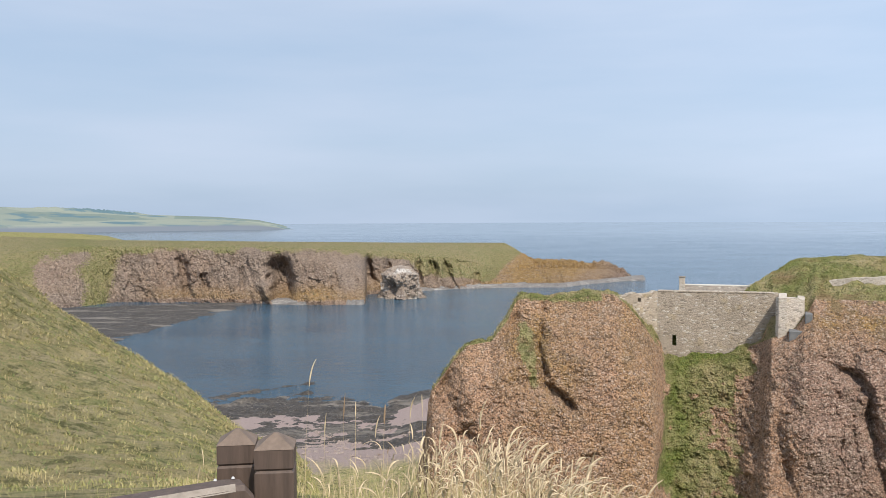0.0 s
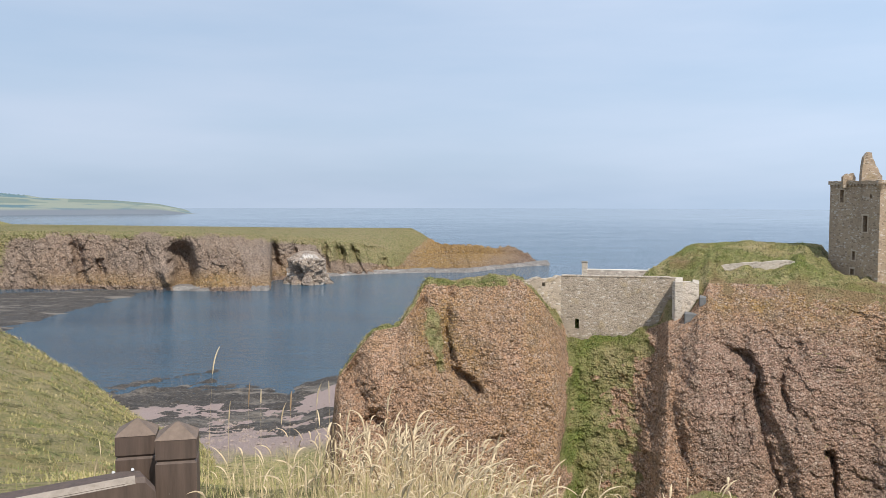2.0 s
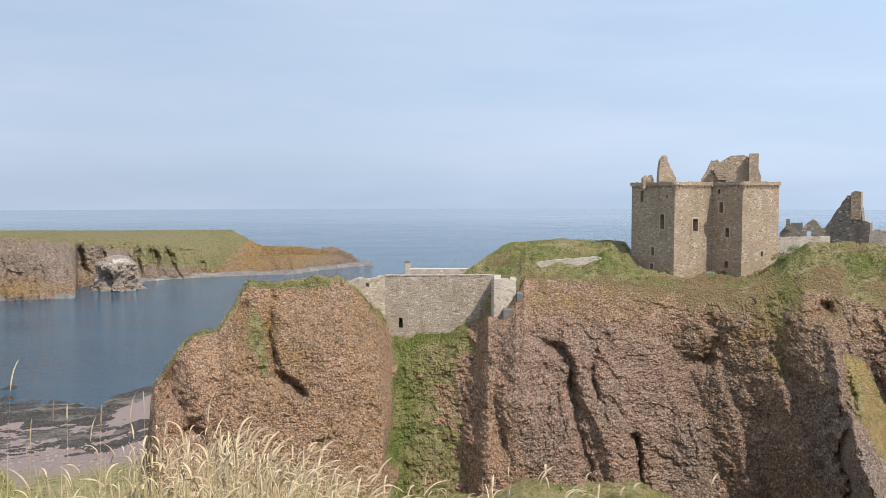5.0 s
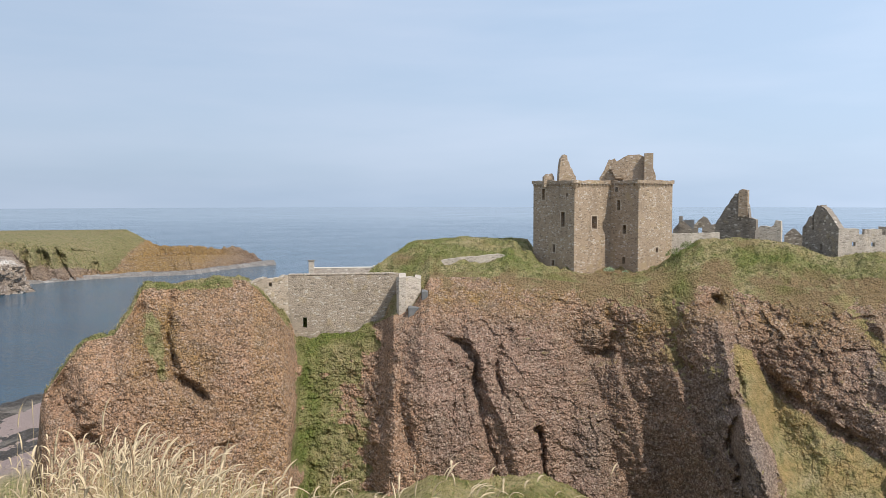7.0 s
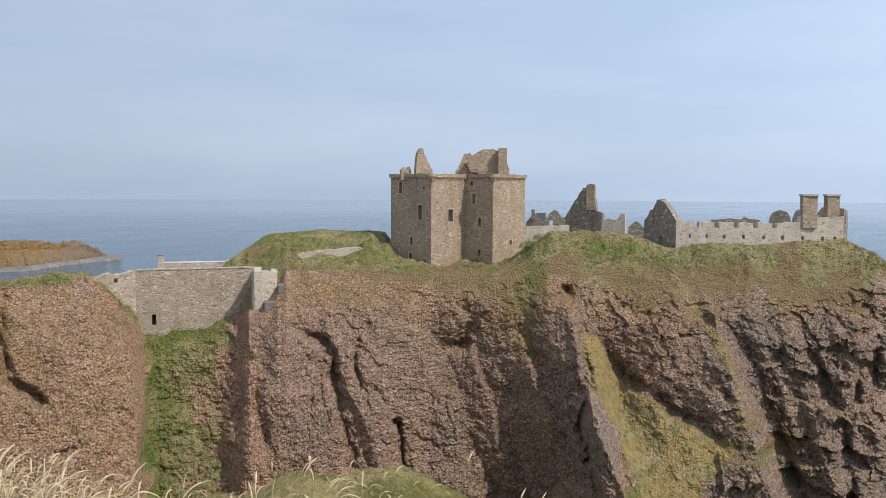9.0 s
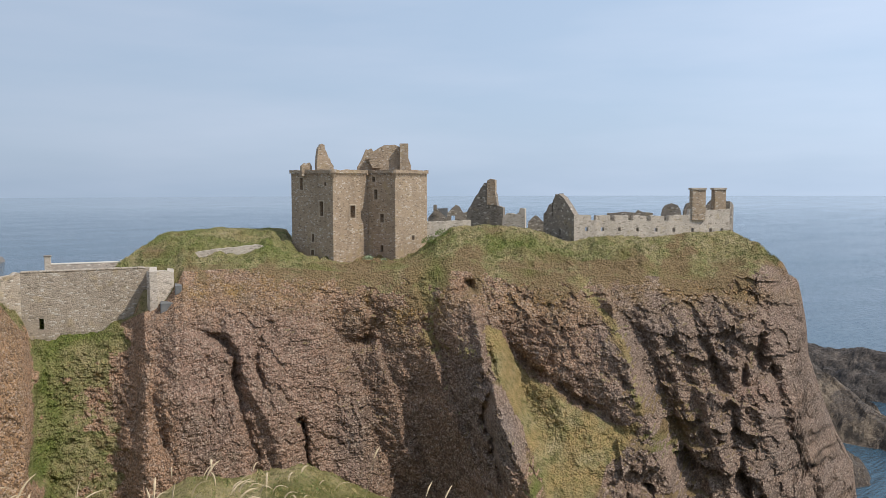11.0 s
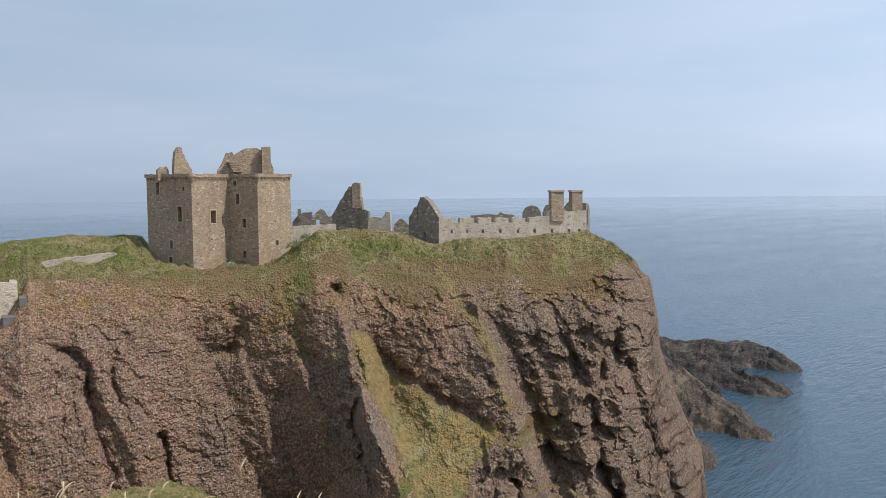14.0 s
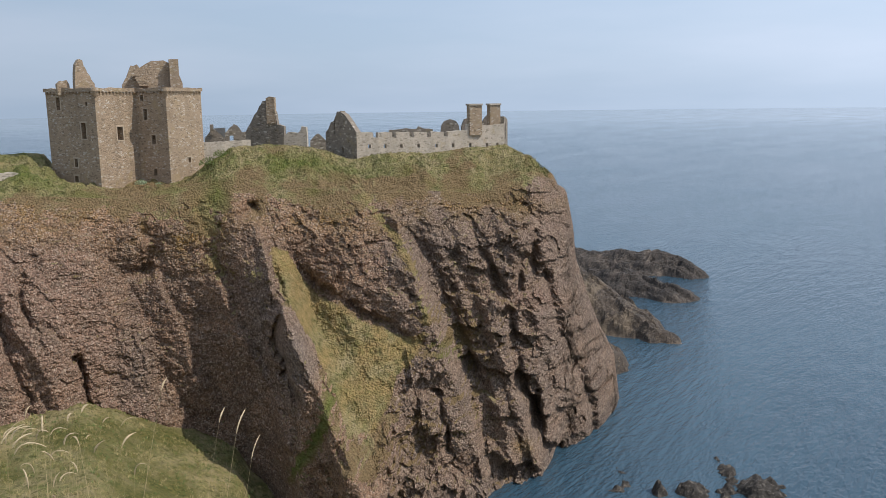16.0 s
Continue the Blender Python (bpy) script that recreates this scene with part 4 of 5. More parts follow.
def skerry_height(A, R, x, y):
    outer = ((62, 266, 8), (65.0, 265, 6.4), (67, 263, 4.6), (68.6, 264, 6.0), (69.6, 263, 5.0), (70.9, 262, 6.0), (72.4, 258, 4.2), (73.8, 256, 0.2))
    inner = ((64, 240, 6), (66.2, 238, 4.2), (68.5, 233, 5.4), (70.4, 229, 3.8), (72.0, 226, 3.4), (73.4, 224, 0.2))
    return ribbed(x, y, (outer, inner), 1.5, 4.4)


rock_patch("sea_skerry", 62, 76, 205, 285, skerry_height, SKERRY_ROCK, "low dark ribbed rock islets off the point", 0.45, "sea rock")


def spur_height(A, R, x, y):
    spur = ((63, 203, 15), (65.0, 200, 12.8), (66.2, 198, 10.6), (67.8, 195, 7.4), (69.3, 191, 5.8), (70.6, 186, 3.2), (72.3, 182, 0.1))
    apron = ((63.5, 156, 13), (65.5, 162, 7.5), (67.2, 167, 3.2), (68.7, 170, 0.1))
    return ribbed(x, y, (spur, apron), 1.15, 6.4)


rock_patch("rock_spur", 61.5, 74.5, 148, 222, spur_height, SPUR_ROCK, "slanting brown ribbed rock spur running into the sea", 0.4, "sea rock")


def shallows_height(A, R, x, y):
    n = fbm(x / 5, y / 5, 2.7, 4, 0.6)
    d = np.maximum.reduce([dome(A, R, 78.4, 113, 2.0, 6) * 1.7, dome(A, R, 76.0, 115, 0.9, 7) * 1.2, dome(A, R, 71.5, 109, 0.6, 2.5) * 1.9, dome(A, R, 73.8, 110, 1.1, 3.0) * 1.0, dome(A, R, 75.4, 122, 0.6, 2.5) * 0.8, dome(A, R, 69.0, 112, 1.0, 5.0) * 1.0])
    return d + n * 0.8 + 0.6 * fbm(x / 0.9, y / 0.9, 3.3, 3) - 0.5


rock_patch("shallow_rock", 67, 83, 98, 128, shallows_height, WET_ROCK, "small dark boulders breaking the shallow water", 0.3, "sea rock")


def build_stack():
    """A squat stack: a rough drum with a domed top on a low shelf."""
    th = np.linspace(0, 2 * np.pi, 130)[None, :]
    h = np.linspace(0, 1, 70)[:, None]
    rad = np.interp(h, [0, 0.06, 0.07, 0.3, 0.55, 0.75, 0.9, 0.97, 1.0], [19, 17.5, 12.5, 11.2, 10.0, 9.6, 7.0, 3.6, 0.05])
    z = -2 + 22.5 * h + 0 * th
    u, v = th * 10 + 0 * h, z
    n = fbm(np.cos(th) * 2.2, np.sin(th) * 2.2, z / 6, 4, 0.6)
    rad = rad * (1 + 0.22 * n) + (facets(u / 3.2, v / 4.0, 5, 0.6, 0.8) + facets(u / 1.3, v / 1.6, 15, 0.3, 0.4)) * np.clip(rad / 8, 0, 1)
    cave = np.exp(-((th - 4.2) / 0.28) ** 4 - ((z - 6) / 5) ** 4) * 4.5
    rad = np.maximum(rad - cave, 0.02)
    o = P(-2.95, 520, 0)
    pts = np.stack([o.x + rad * np.cos(th) * 1.05, o.y + rad * np.sin(th), z], -1)
    tagged(sheet("sea_pinnacle", pts, STACK_ROCK, smooth_shade=False), "squat weathered sea stack with pale top on a wave-cut shelf", "sea rock")


build_stack()


def ledge_height(A, R, x, y):
    foot = H_FOOT_R(A)
    d = (foot + 2 - R) / table([(-9, 4), (-5, 5), (0, 7), (6, 9), (13.4, 15)])(A)
    return 2.0 - 4.6 * smooth(-0.1, 1.1, d + 0.25 * fbm(x / 8, y / 8, 2.9, 4)) + 0.45 * strata(x, y, 8, 30, 4, 7.1)


LEDGE_ROCK = shore_material("ledge_rock", (0.12, 0.105, 0.092), (0.2, 0.175, 0.155), (0.34, 0.31, 0.28), 0.15)
rock_patch("wave_cut_ledge", -12.5, 13.9, 455, 690, ledge_height, LEDGE_ROCK, "pale grey wave-cut rock ledge along the foot of the headland", 1.3, "ledge", "structure")


def build_near_hill():
    """The low green hill behind the headland's root."""
    az = np.arange(-40, -20.2, 0.12)
    A = az[None, :]
    v = np.linspace(0, 1, 30)[:, None]
    top = table([(-40, -0.3), (-28, -0.92), (-24, -1.08), (-22, -1.25), (-21, -1.55), (-20.2, -2.2)])(az)
    r = 690 + 130 * v
    z = (EYE + 820 * np.tan(np.radians(top))) * smooth(-0.35, 1, v) + fbm(A, v * 4, 0.7, 3) * 0.6 * (1 - v)
    tagged(sheet("far_hill", polar(A + 0 * v, r, z), TURF, {"shingle": 0 * A + 0 * v, "lush": 0.6 + 0 * A + 0 * v}), "low grassy hill behind the headland", "hill", kind="structure")


build_near_hill()



# ---- castle: masonry helpers ----
def wall_slab(bm, a, b, z0, top, thick, openings=(), step=0.8, rag=0.0, seed=0):
    """An upright wall from a to b (plan), its face on the right hand of a->b side, with through openings (u0, u1, z0, z1).
    top: a height or a list of (u, z)."""
    a, b = Vector((a[0], a[1])), Vector((b[0], b[1]))
    d = (b - a).normalized()
    a, b = a + d * 0.005, b - d * 0.005
    length = (b - a).length
    nrm = Vector((d.y, -d.x))
    rng = random.Random(seed)
    tops = top if isinstance(top, (list, tuple)) else [(0, top), (length, top)]
    tf = lambda u: float(np.interp(u, [k[0] for k in tops], [k[1] for k in tops]))
    us = {0.0, length}
    for o in openings:
        us |= {o[0], o[1]}
    for k in tops:
        us.add(min(max(k[0], 0.0), length))
    k = int(length / step)
    for i in range(1, k):
        u = length * i / k
        if all(abs(u - q) > 0.25 for q in us):
            us.add(u)
    us = sorted(us)
    low = min(k[1] for k in tops) - 0.3
    zs = sorted({z0, low} | {o[2] for o in openings} | {o[3] for o in openings})
    zs = [z for z in zs if z <= low] or [z0]
    ztop = [tf(u) + (rng.uniform(-rag, rag * 0.4) if 0 < i < len(us) - 1 else 0) for i, u in enumerate(us)]
    nu, nz = len(us), len(zs) + 1

    def place(i, j, side):
        z = ztop[i] if j == nz - 1 else zs[j]
        p = a + d * us[i] - nrm * (thick if side else 0)
        return Vector((p.x, p.y, z))
    grid = {}
    for side in (0, 1):
        for i in range(nu):
            for j in range(nz):
                grid[i, j, side] = bm.verts.new(place(i, j, side))

    def is_open(i, j):
        if not (0 <= i < nu - 1 and 0 <= j < nz - 1):
            return False
        um, zm = (us[i] + us[i + 1]) / 2, (zs[j] + (zs[j + 1] if j + 1 < len(zs) else low + 0.2)) / 2
        return any(o[0] < um < o[1] and o[2] < zm < o[3] for o in openings)

    def quad(*keys):
        vs = [grid[k] for k in keys]
        bm.faces.new(vs)
    for i in range(nu - 1):
        for j in range(nz - 1):
            if is_open(i, j):
                for (di, dj, p, q) in ((-1, 0, (i, j), (i, j + 1)), (1, 0, (i + 1, j), (i + 1, j + 1)), (0, -1, (i, j), (i + 1, j)), (0, 1, (i, j + 1), (i + 1, j + 1))):
                    if not is_open(i + di, j + dj):
                        quad((*p, 0), (*q, 0), (*q, 1), (*p, 1))
                continue
            quad((i, j, 0), (i + 1, j, 0), (i + 1, j + 1, 0), (i, j + 1, 0))
            quad((i, j, 1), (i, j + 1, 1), (i + 1, j + 1, 1), (i + 1, j, 1))
    for i in range(nu - 1):
        if is_open(i, nz - 2):
            continue
        quad((i, nz - 1, 0), (i + 1, nz - 1, 0), (i + 1, nz - 1, 1), (i, nz - 1, 1))
    for j in range(nz - 1):
        quad((0, j, 0), (0, j + 1, 0), (0, j + 1, 1), (0, j, 1))
        quad((nu - 1, j, 0), (nu - 1, j, 1), (nu - 1, j + 1, 1), (nu - 1, j + 1, 0))
    bmesh.ops.recalc_face_normals(bm, faces=bm.faces[:])
    return bm


def masonry(name, a, b, z0, top, thick, mat, parent=None, openings=(), rag=0.15, seed=1, label=""):
    return part(name, wall_slab(bmesh.new(), a, b, z0, top, thick, openings, rag=rag, seed=seed), mat, parent, label)


def block(name, at, size, mat, parent=None, turn=0.0, bevel=0.04, label="", taper=1.0):
    """A dressed block: at is the middle of its foot."""
    bm = bmesh.new()
    bmesh.ops.create_cube(bm, size=1.0)
    for v in bm.verts:
        k = taper if v.co.z > 0 else 1.0
        v.co = Vector((v.co.x * size[0] * k, v.co.y * size[1] * k, (v.co.z + 0.5) * size[2]))
    if bevel:
        bmesh.ops.bevel(bm, geom=bm.edges[:], offset=bevel, segments=1, affect="EDGES")
    bm.transform(Matrix.Translation(at) @ Matrix.Rotation(turn, 4, "Z"))
    return part(name, bm, mat, parent, label)


DRESSED = plain("dressed_stone", (0.5, 0.4, 0.3), 0.9, 0.2, 3.0, 0.4)


# ---- the keep: an L of two blocks, roofless ----
def build_keep():
    base = 40.0
    c1 = P(33.97, 130, 0)                       # near corner of the main block
    fl = Vector((math.sin(radians(34 - 45 + 0)), math.cos(radians(34 - 45 + 0)), 0))   # along the shaded faces, away to the left
    fr = Vector((math.sin(radians(34 + 45)), math.cos(radians(34 + 45)), 0))          # along the lit faces, away to the right
    keep = empty("tower_keep", (c1.x, c1.y, base), "roofless L-plan stone tower keep, brown rubble masonry with corbelled parapet", "tower")
    top = EYE + 130 * math.tan(radians(1.05))

    def along(az, origin, way):
        """Distance along way from origin to the bearing az."""
        s, c = math.sin(radians(az)), math.cos(radians(az))
        return -(origin.x * c - origin.y * s) / (way.x * c - way.y * s)
    left = c1 + fl * along(31.2, c1, fl)
    inner = c1 + fr * along(36.35, c1, fr)
    wing = inner - fl * along(38.2, inner, -fl)
    right = wing + fr * along(40.38, wing, fr)
    back_r = right + fl * ((right - wing).length + 5.5)
    back_l = left + fr * 11.5
    q = lambda v: (v.x - c1.x, v.y - c1.y)
    z = lambda el, r=131: EYE + r * math.tan(radians(el)) - base
    T = top - base
    ll, li, lw, lr = (c1 - left).length, (inner - c1).length, (wing - inner).length, (right - wing).length
    win = lambda u, w, el0, el1: (u - w / 2, u + w / 2, z(el0), z(el1))
    def surrounds(a, b, openings):
        d = (b - a).normalized()
        turn = math.atan2(d.y, d.x)
        for u0, u1, z0, z1 in openings:
            if u1 - u0 < 0.5:
                continue
            frame_thing = empty("window_surround", (0, 0, 0), "pale dressed stone window surround", "")
            frame_thing.parent = keep
            mid = a + d * ((u0 + u1) / 2) - c1
            block("lintel", (mid.x, mid.y, z1), (u1 - u0 + 0.4, 0.12, 0.22), DRESSED, frame_thing, turn, 0.02)
            block("sill", (mid.x, mid.y, z0 - 0.16), (u1 - u0 + 0.3, 0.14, 0.16), DRESSED, frame_thing, turn, 0.02)
            for u in (u0 - 0.09, u1 + 0.09):
                p = a + d * u - c1
                block("jamb", (p.x, p.y, z0), (0.18, 0.1, z1 - z0), DRESSED, frame_thing, turn, 0.015)
    surrounds(left, c1, [win(ll * 0.25, 0.75, -0.15, 0.65), win(ll * 0.73, 0.85, -1.95, -0.95), win(ll * 0.52, 0.6, -3.75, -3.2), win(ll * 0.50, 0.7, -4.7, -4.3)])
    surrounds(c1, inner, [win(li * 0.55, 1.15, -2.1, -1.25)])
    surrounds(inner, wing, [win(lw * 0.22, 0.6, 0.4, 0.75), win(lw * 0.3, 0.7, -0.85, -0.15), win(lw * 0.52, 0.75, -2.45, -1.85)])
    surrounds(wing, right, [win(lr * 0.55, 0.6, -3.75, -3.4)])
    masonry("wall", q(left), q(c1), -2, T, 1.4, KEEP_STONE, keep, [win(ll * 0.25, 0.75, -0.15, 0.65), win(ll * 0.73, 0.85, -1.95, -0.95), win(ll * 0.52, 0.6, -3.75, -3.2), win(ll * 0.50, 0.7, -4.7, -4.3), win(ll * 0.82, 0.35, 0.1, 0.35)], 0.08, 3)
    masonry("wall", q(c1), q(inner + fr * 1.2), -2, T, 1.4, KEEP_STONE, keep, [win(li * 0.55, 1.15, -2.1, -1.25)], 0.08, 4)
    masonry("wall", q(inner), q(wing), -2, T, 1.3, KEEP_STONE, keep, [win(lw * 0.22, 0.6, 0.4, 0.75), win(lw * 0.3, 0.7, -0.85, -0.15), win(lw * 0.52, 0.75, -2.45, -1.85), win(lw * 0.5, 0.6, -4.5, -4.05)], 0.08, 5)
    masonry("wall", q(wing), q(right), -2, T, 1.3, KEEP_STONE, keep, [win(lr * 0.55, 0.6, -3.75, -3.4)], 0.08, 6)
    masonry("wall", q(right), q(back_r), -2, T, 1.3, KEEP_STONE, keep, [], 0.15, 7)
    masonry("wall", q(back_r), q(back_l), -2, T, 1.3, KEEP_STONE, keep, [], 0.15, 8)
    masonry("wall", q(back_l), q(left), -2, T, 1.3, KEEP_STONE, keep, [], 0.15, 9)
    # parapet band, corbels and corner rounds
    runs = [(left, c1), (c1, inner), (inner, wing), (wing, right), (right, back_r)]
    for i, (a, b) in enumerate(runs):
        d = (b - a).normalized()
        n = Vector((d.y, -d.x, 0)) * 0.2
        ext = d * 0.2
        a2, b2 = a + n - (ext if i != 2 else Vector()), b + n + (ext if i != 1 else Vector())
        masonry("parapet", (a2.x - c1.x, a2.y - c1.y), (b2.x - c1.x, b2.y - c1.y), T - 0.12, T + 0.42, 0.5, KEEP_STONE, keep, (), 0.16, 40 + i)
        count = max(2, int((b - a).length / 0.62))
        for k in range(count):
            p = a + d * ((k + 0.5) * (b - a).length / count) + n * 0.45
            block("corbel", (p.x - c1.x, p.y - c1.y, T - 0.42), (0.26, 0.34, 0.3), KEEP_STONE, keep, math.atan2(d.y, d.x), 0.03)
    for v in (c1, wing):
        bm = bmesh.new()
        bmesh.ops.create_cone(bm, cap_ends=True, segments=16, radius1=0.25, radius2=0.62, depth=0.8, matrix=Matrix.Translation((v.x - c1.x, v.y - c1.y, T - 0.5)))
        bmesh.ops.create_cone(bm, cap_ends=True, segments=16, radius1=0.64, radius2=0.62, depth=0.5, matrix=Matrix.Translation((v.x - c1.x, v.y - c1.y, T + 0.14)))
        part("corner_round", bm, KEEP_STONE, keep)

    def upright(name, az0, az1, r0, r1, tops, foot, thick, mat, openings=(), rag=0.2, seed=50):
        a, b = P(az0, r0, 0), P(az1, r1, 0)
        n = (b - a).length
        ops = [(u * n - w / 2, u * n + w / 2, z(e0, r0), z(e1, r0)) for u, w, e0, e1 in openings]
        masonry(name, q(a), q(b), foot, [(u * n, z(e, r0 + (r1 - r0) * u)) for u, e in tops], thick, mat, keep, ops, rag, seed)
    upright("gable", 32.92, 34.05, 133.5, 134.5, [(0, 1.5), (0.04, 2.2), (0.1, 2.65), (0.24, 2.95), (0.46, 2.92), (0.5, 2.55), (0.6, 2.4), (0.66, 2.1), (0.78, 1.95), (0.85, 1.7), (1, 1.45)], T - 0.6, 0.9, KEEP_STONE, [(0.38, 0.35, 1.95, 2.2)], 0.18, 51)
    upright("wall_stub", 31.9, 32.6, 134, 134.5, [(0, 1.45), (0.3, 1.62), (0.8, 1.68), (1, 1.4)], T - 0.6, 0.8, KEEP_STONE, (), 0.12, 52)
    upright("cap_house_wall", 35.65, 39.3, 136, 136.5, [(0, 1.4), (0.08, 1.9), (0.16, 2.55), (0.26, 2.65), (0.3, 2.4), (0.42, 2.75), (0.5, 2.86), (0.78, 2.88), (0.84, 2.7), (0.93, 2.2), (1, 1.45)], T - 0.6, 3.2, KEEP_STONE, (), 0.3, 53)
    upright("chimney", 38.55, 39.12, 135.2, 135.3, [(0, 2.98), (1, 2.98)], T - 0.4, 1.0, KEEP_STONE, (), 0.04, 54)
    for k in range(6):
        p = P(36.95 - 0.09 * k, 135.6, 0)
        block("stair_step", (p.x - c1.x, p.y - c1.y, T + 0.7 + 0.34 * (k if k < 5 else 4)), (1.5 - 0.08 * k, 0.8, 0.3), KEEP_STONE, keep, radians(-36), 0.03)
    return keep


keep = build_keep()


# ---- curtain wall with turret and tower in the cleft ----
def build_curtain():
    a, b = P(14.45, 122, 0), P(22.0, 122.5, 0)
    base = 28.0
    wall = empty("curtain_wall", (a.x, a.y, base), "tall rough stone curtain wall closing the cleft between cliffs", "wall")
    q = lambda v: (v.x - a.x, v.y - a.y)
    top = EYE - 122 * math.tan(radians(5.17)) - base
    length = (b - a).length
    masonry("wall", q(a), q(b), 0, top, 1.5, CURTAIN_STONE, wall, [(2.05, 2.6, EYE - 122 * math.tan(radians(8.75)) - base, EYE - 122 * math.tan(radians(8.05)) - base)], 0.18, 12)
    # turret on the bluff
    t0 = P(11.9, 119.5, 0)
    masonry("wall", q(t0), q(a), 4, [(0, top - 0.6), (2, top - 0.2), (5.5, top)], 1.2, TURRET_STONE, wall, [(2.9, 3.4, top - 1.5, top - 0.8)], 0.35, 13, "ragged rubble turret wall")
    # tower at the other end, standing forward of the wall
    t1, t2 = P(21.98, 117.3, 0), P(23.5, 118.6, 0)
    tt = EYE - 117.3 * math.tan(radians(5.42)) - base
    masonry("tower_face", q(t1), q(t2), 4, [(0, tt), (2.2, tt), (3.2, tt - 0.3)], 1.0, PALE_STONE, wall, [], 0.12, 14, "paler stone tower face")
    back = P(21.98, 124.5, 0)
    masonry("tower_side", q(back), q(t1), 2, tt, 1.0, PALE_STONE, wall, [], 0.06, 15)
    far = P(23.5, 125, 0)
    masonry("tower_side", q(t2), q(far), 2, tt - 0.3, 0.9, PALE_STONE, wall, [], 0.06, 16)
    for k in range(15):
        p = a + (b - a) * ((k + 0.5) / 15.6)
        block("coping", (p.x - a.x + 0.2, p.y - a.y + 0.6, top - 0.1), (1.0, 1.4, 0.2), CURTAIN_STONE, wall, 0.06 * math.sin(k * 2.3) - radians(18), 0.05)
    return wall


build_curtain()


def build_patch():
    """A slate-grey consolidation slab let into the cliff beside the tower."""
    slab = empty("concrete_patch", P(23.3, 117, 33), "grey concrete patch consolidating the cliff beside the tower", "patch")
    for k, (az, el0, el1, w) in enumerate(((23.15, -8.8, -7.4, 2.2), (23.75, -7.5, -6.3, 0.9))):
        r = 117.1 + 0.9 * k
        lo, hi = EYE + r * math.tan(radians(el0)), EYE + r * math.tan(radians(el1))
        p = P(az, r, 0)
        block("slab", (p.x - slab.location.x, p.y - slab.location.y, lo - 33), (w, 3.0, hi - lo), SLATE, slab, radians(-24), 0.08)


build_patch()


def build_lodging():
    """The low house behind the curtain wall: only its pale ridge and stacks rise over it."""
    a, b = P(16.1, 130, 0), P(20.3, 130, 0)
    house = empty("lodging_house", (a.x, a.y, 36), "low house behind the wall with pale ridge and chimneys", "house")
    d = b - a
    n = Vector((-d.y, d.x, 0)).normalized()
    ridge = EYE - 130 * math.tan(radians(4.72)) - 36
    bm = bmesh.new()
    ring = []
    for u in (0.0, 1.0):
        o = d * u
        ring.append([bm.verts.new(o - n * 3 + Vector((0, 0, -2))), bm.verts.new(o - n * 3 + Vector((0, 0, ridge - 2.2))), bm.verts.new(o + Vector((0, 0, ridge))), bm.verts.new(o + n * 3 + Vector((0, 0, ridge - 2.2))), bm.verts.new(o + n * 3 + Vector((0, 0, -2)))])
    for k in range(4):
        bm.faces.new((ring[0][k], ring[0][k + 1], ring[1][k + 1], ring[1][k]))
    bm.faces.new(ring[0])
    bm.faces.new(ring[1][::-1])
    bmesh.ops.recalc_face_normals(bm, faces=bm.faces[:])
    part("roof", bm, GREY_STONE, house)
    turn = math.atan2(d.y, d.x)
    block("ridge_coping", (d.x / 2, d.y / 2, ridge - 0.08), (d.length, 0.35, 0.2), LIME, house, turn, 0.03, "pale lime-washed ridge")
    c = P(16.02, 129.6, 0)
    block("chimney", (c.x - a.x, c.y - a.y, ridge - 1.2), (0.85, 0.85, 2.3), PALE_STONE, house, turn, 0.04)
    block("chimney_cap", (c.x - a.x, c.y - a.y, ridge + 1.1), (1.0, 1.0, 0.18), GREY_STONE, house, turn, 0.03)
    c = P(20.28, 129.6, 0)
    block("chimney", (c.x - a.x, c.y - a.y, ridge - 0.6), (0.3, 0.5, 0.95), PALE_STONE, house, turn, 0.03)


build_lodging()


# ---- ruined ranges on the plateau ----
def range_wall(name, az0, az1, r0, r1, el_tops, base_el, mat, label, openings=(), thick=0.9, category="ruin", seed=20, rag=0.2):
    """A ruined wall between two bearings; el_tops: (share of its length, angle at the eye)."""
    a, b = P(az0, r0, 0), P(az1, r1, 0)
    base = EYE + min(r0, r1) * math.tan(radians(base_el)) - 1.0
    ob = empty(name, (a.x, a.y, base), label, category)
    length = (b - a).length
    tops = [(u * length, EYE + (r0 + (r1 - r0) * u) * math.tan(radians(e)) - base) for u, e in el_tops]
    ops = [(u * length - w / 2, u * length + w / 2, EYE + (r0 + (r1 - r0) * u) * math.tan(radians(e0)) - base, EYE + (r0 + (r1 - r0) * u) * math.tan(radians(e1)) - base) for u, w, e0, e1 in openings]
    masonry("wall", (0, 0), (b.x - a.x, b.y - a.y), 0, tops, thick, mat, ob, ops, rag, seed)
    return ob


def notched(n, top, depth, notches, extra=()):
    """A wall head with square notches cut into it."""
    tops = [(0.0, top)]
    for u in notches:
        tops += [(u - 0.0142, top), (u - 0.014, top - depth), (u + 0.014, top - depth), (u + 0.0142, top)]
    return tops + list(extra)


stable = range_wall("stable_range", 50.42, 60.45, 136, 147, notched(6, -1.9, 0.36, (0.12, 0.24, 0.355, 0.47, 0.585), [(0.70, -1.84), (0.73, -1.82), (0.735, -1.45), (0.80, -1.4), (0.86, -1.55), (1, -1.42)]), -4.2, PALE_STONE,
                    "long pale stone ruined stable range with two chimneys", [(u, 0.5, -2.98, -2.72) for u in (0.08, 0.18, 0.285, 0.40, 0.52, 0.635, 0.755, 0.875, 0.95)], 0.9, "ruin", 20, 0.1)


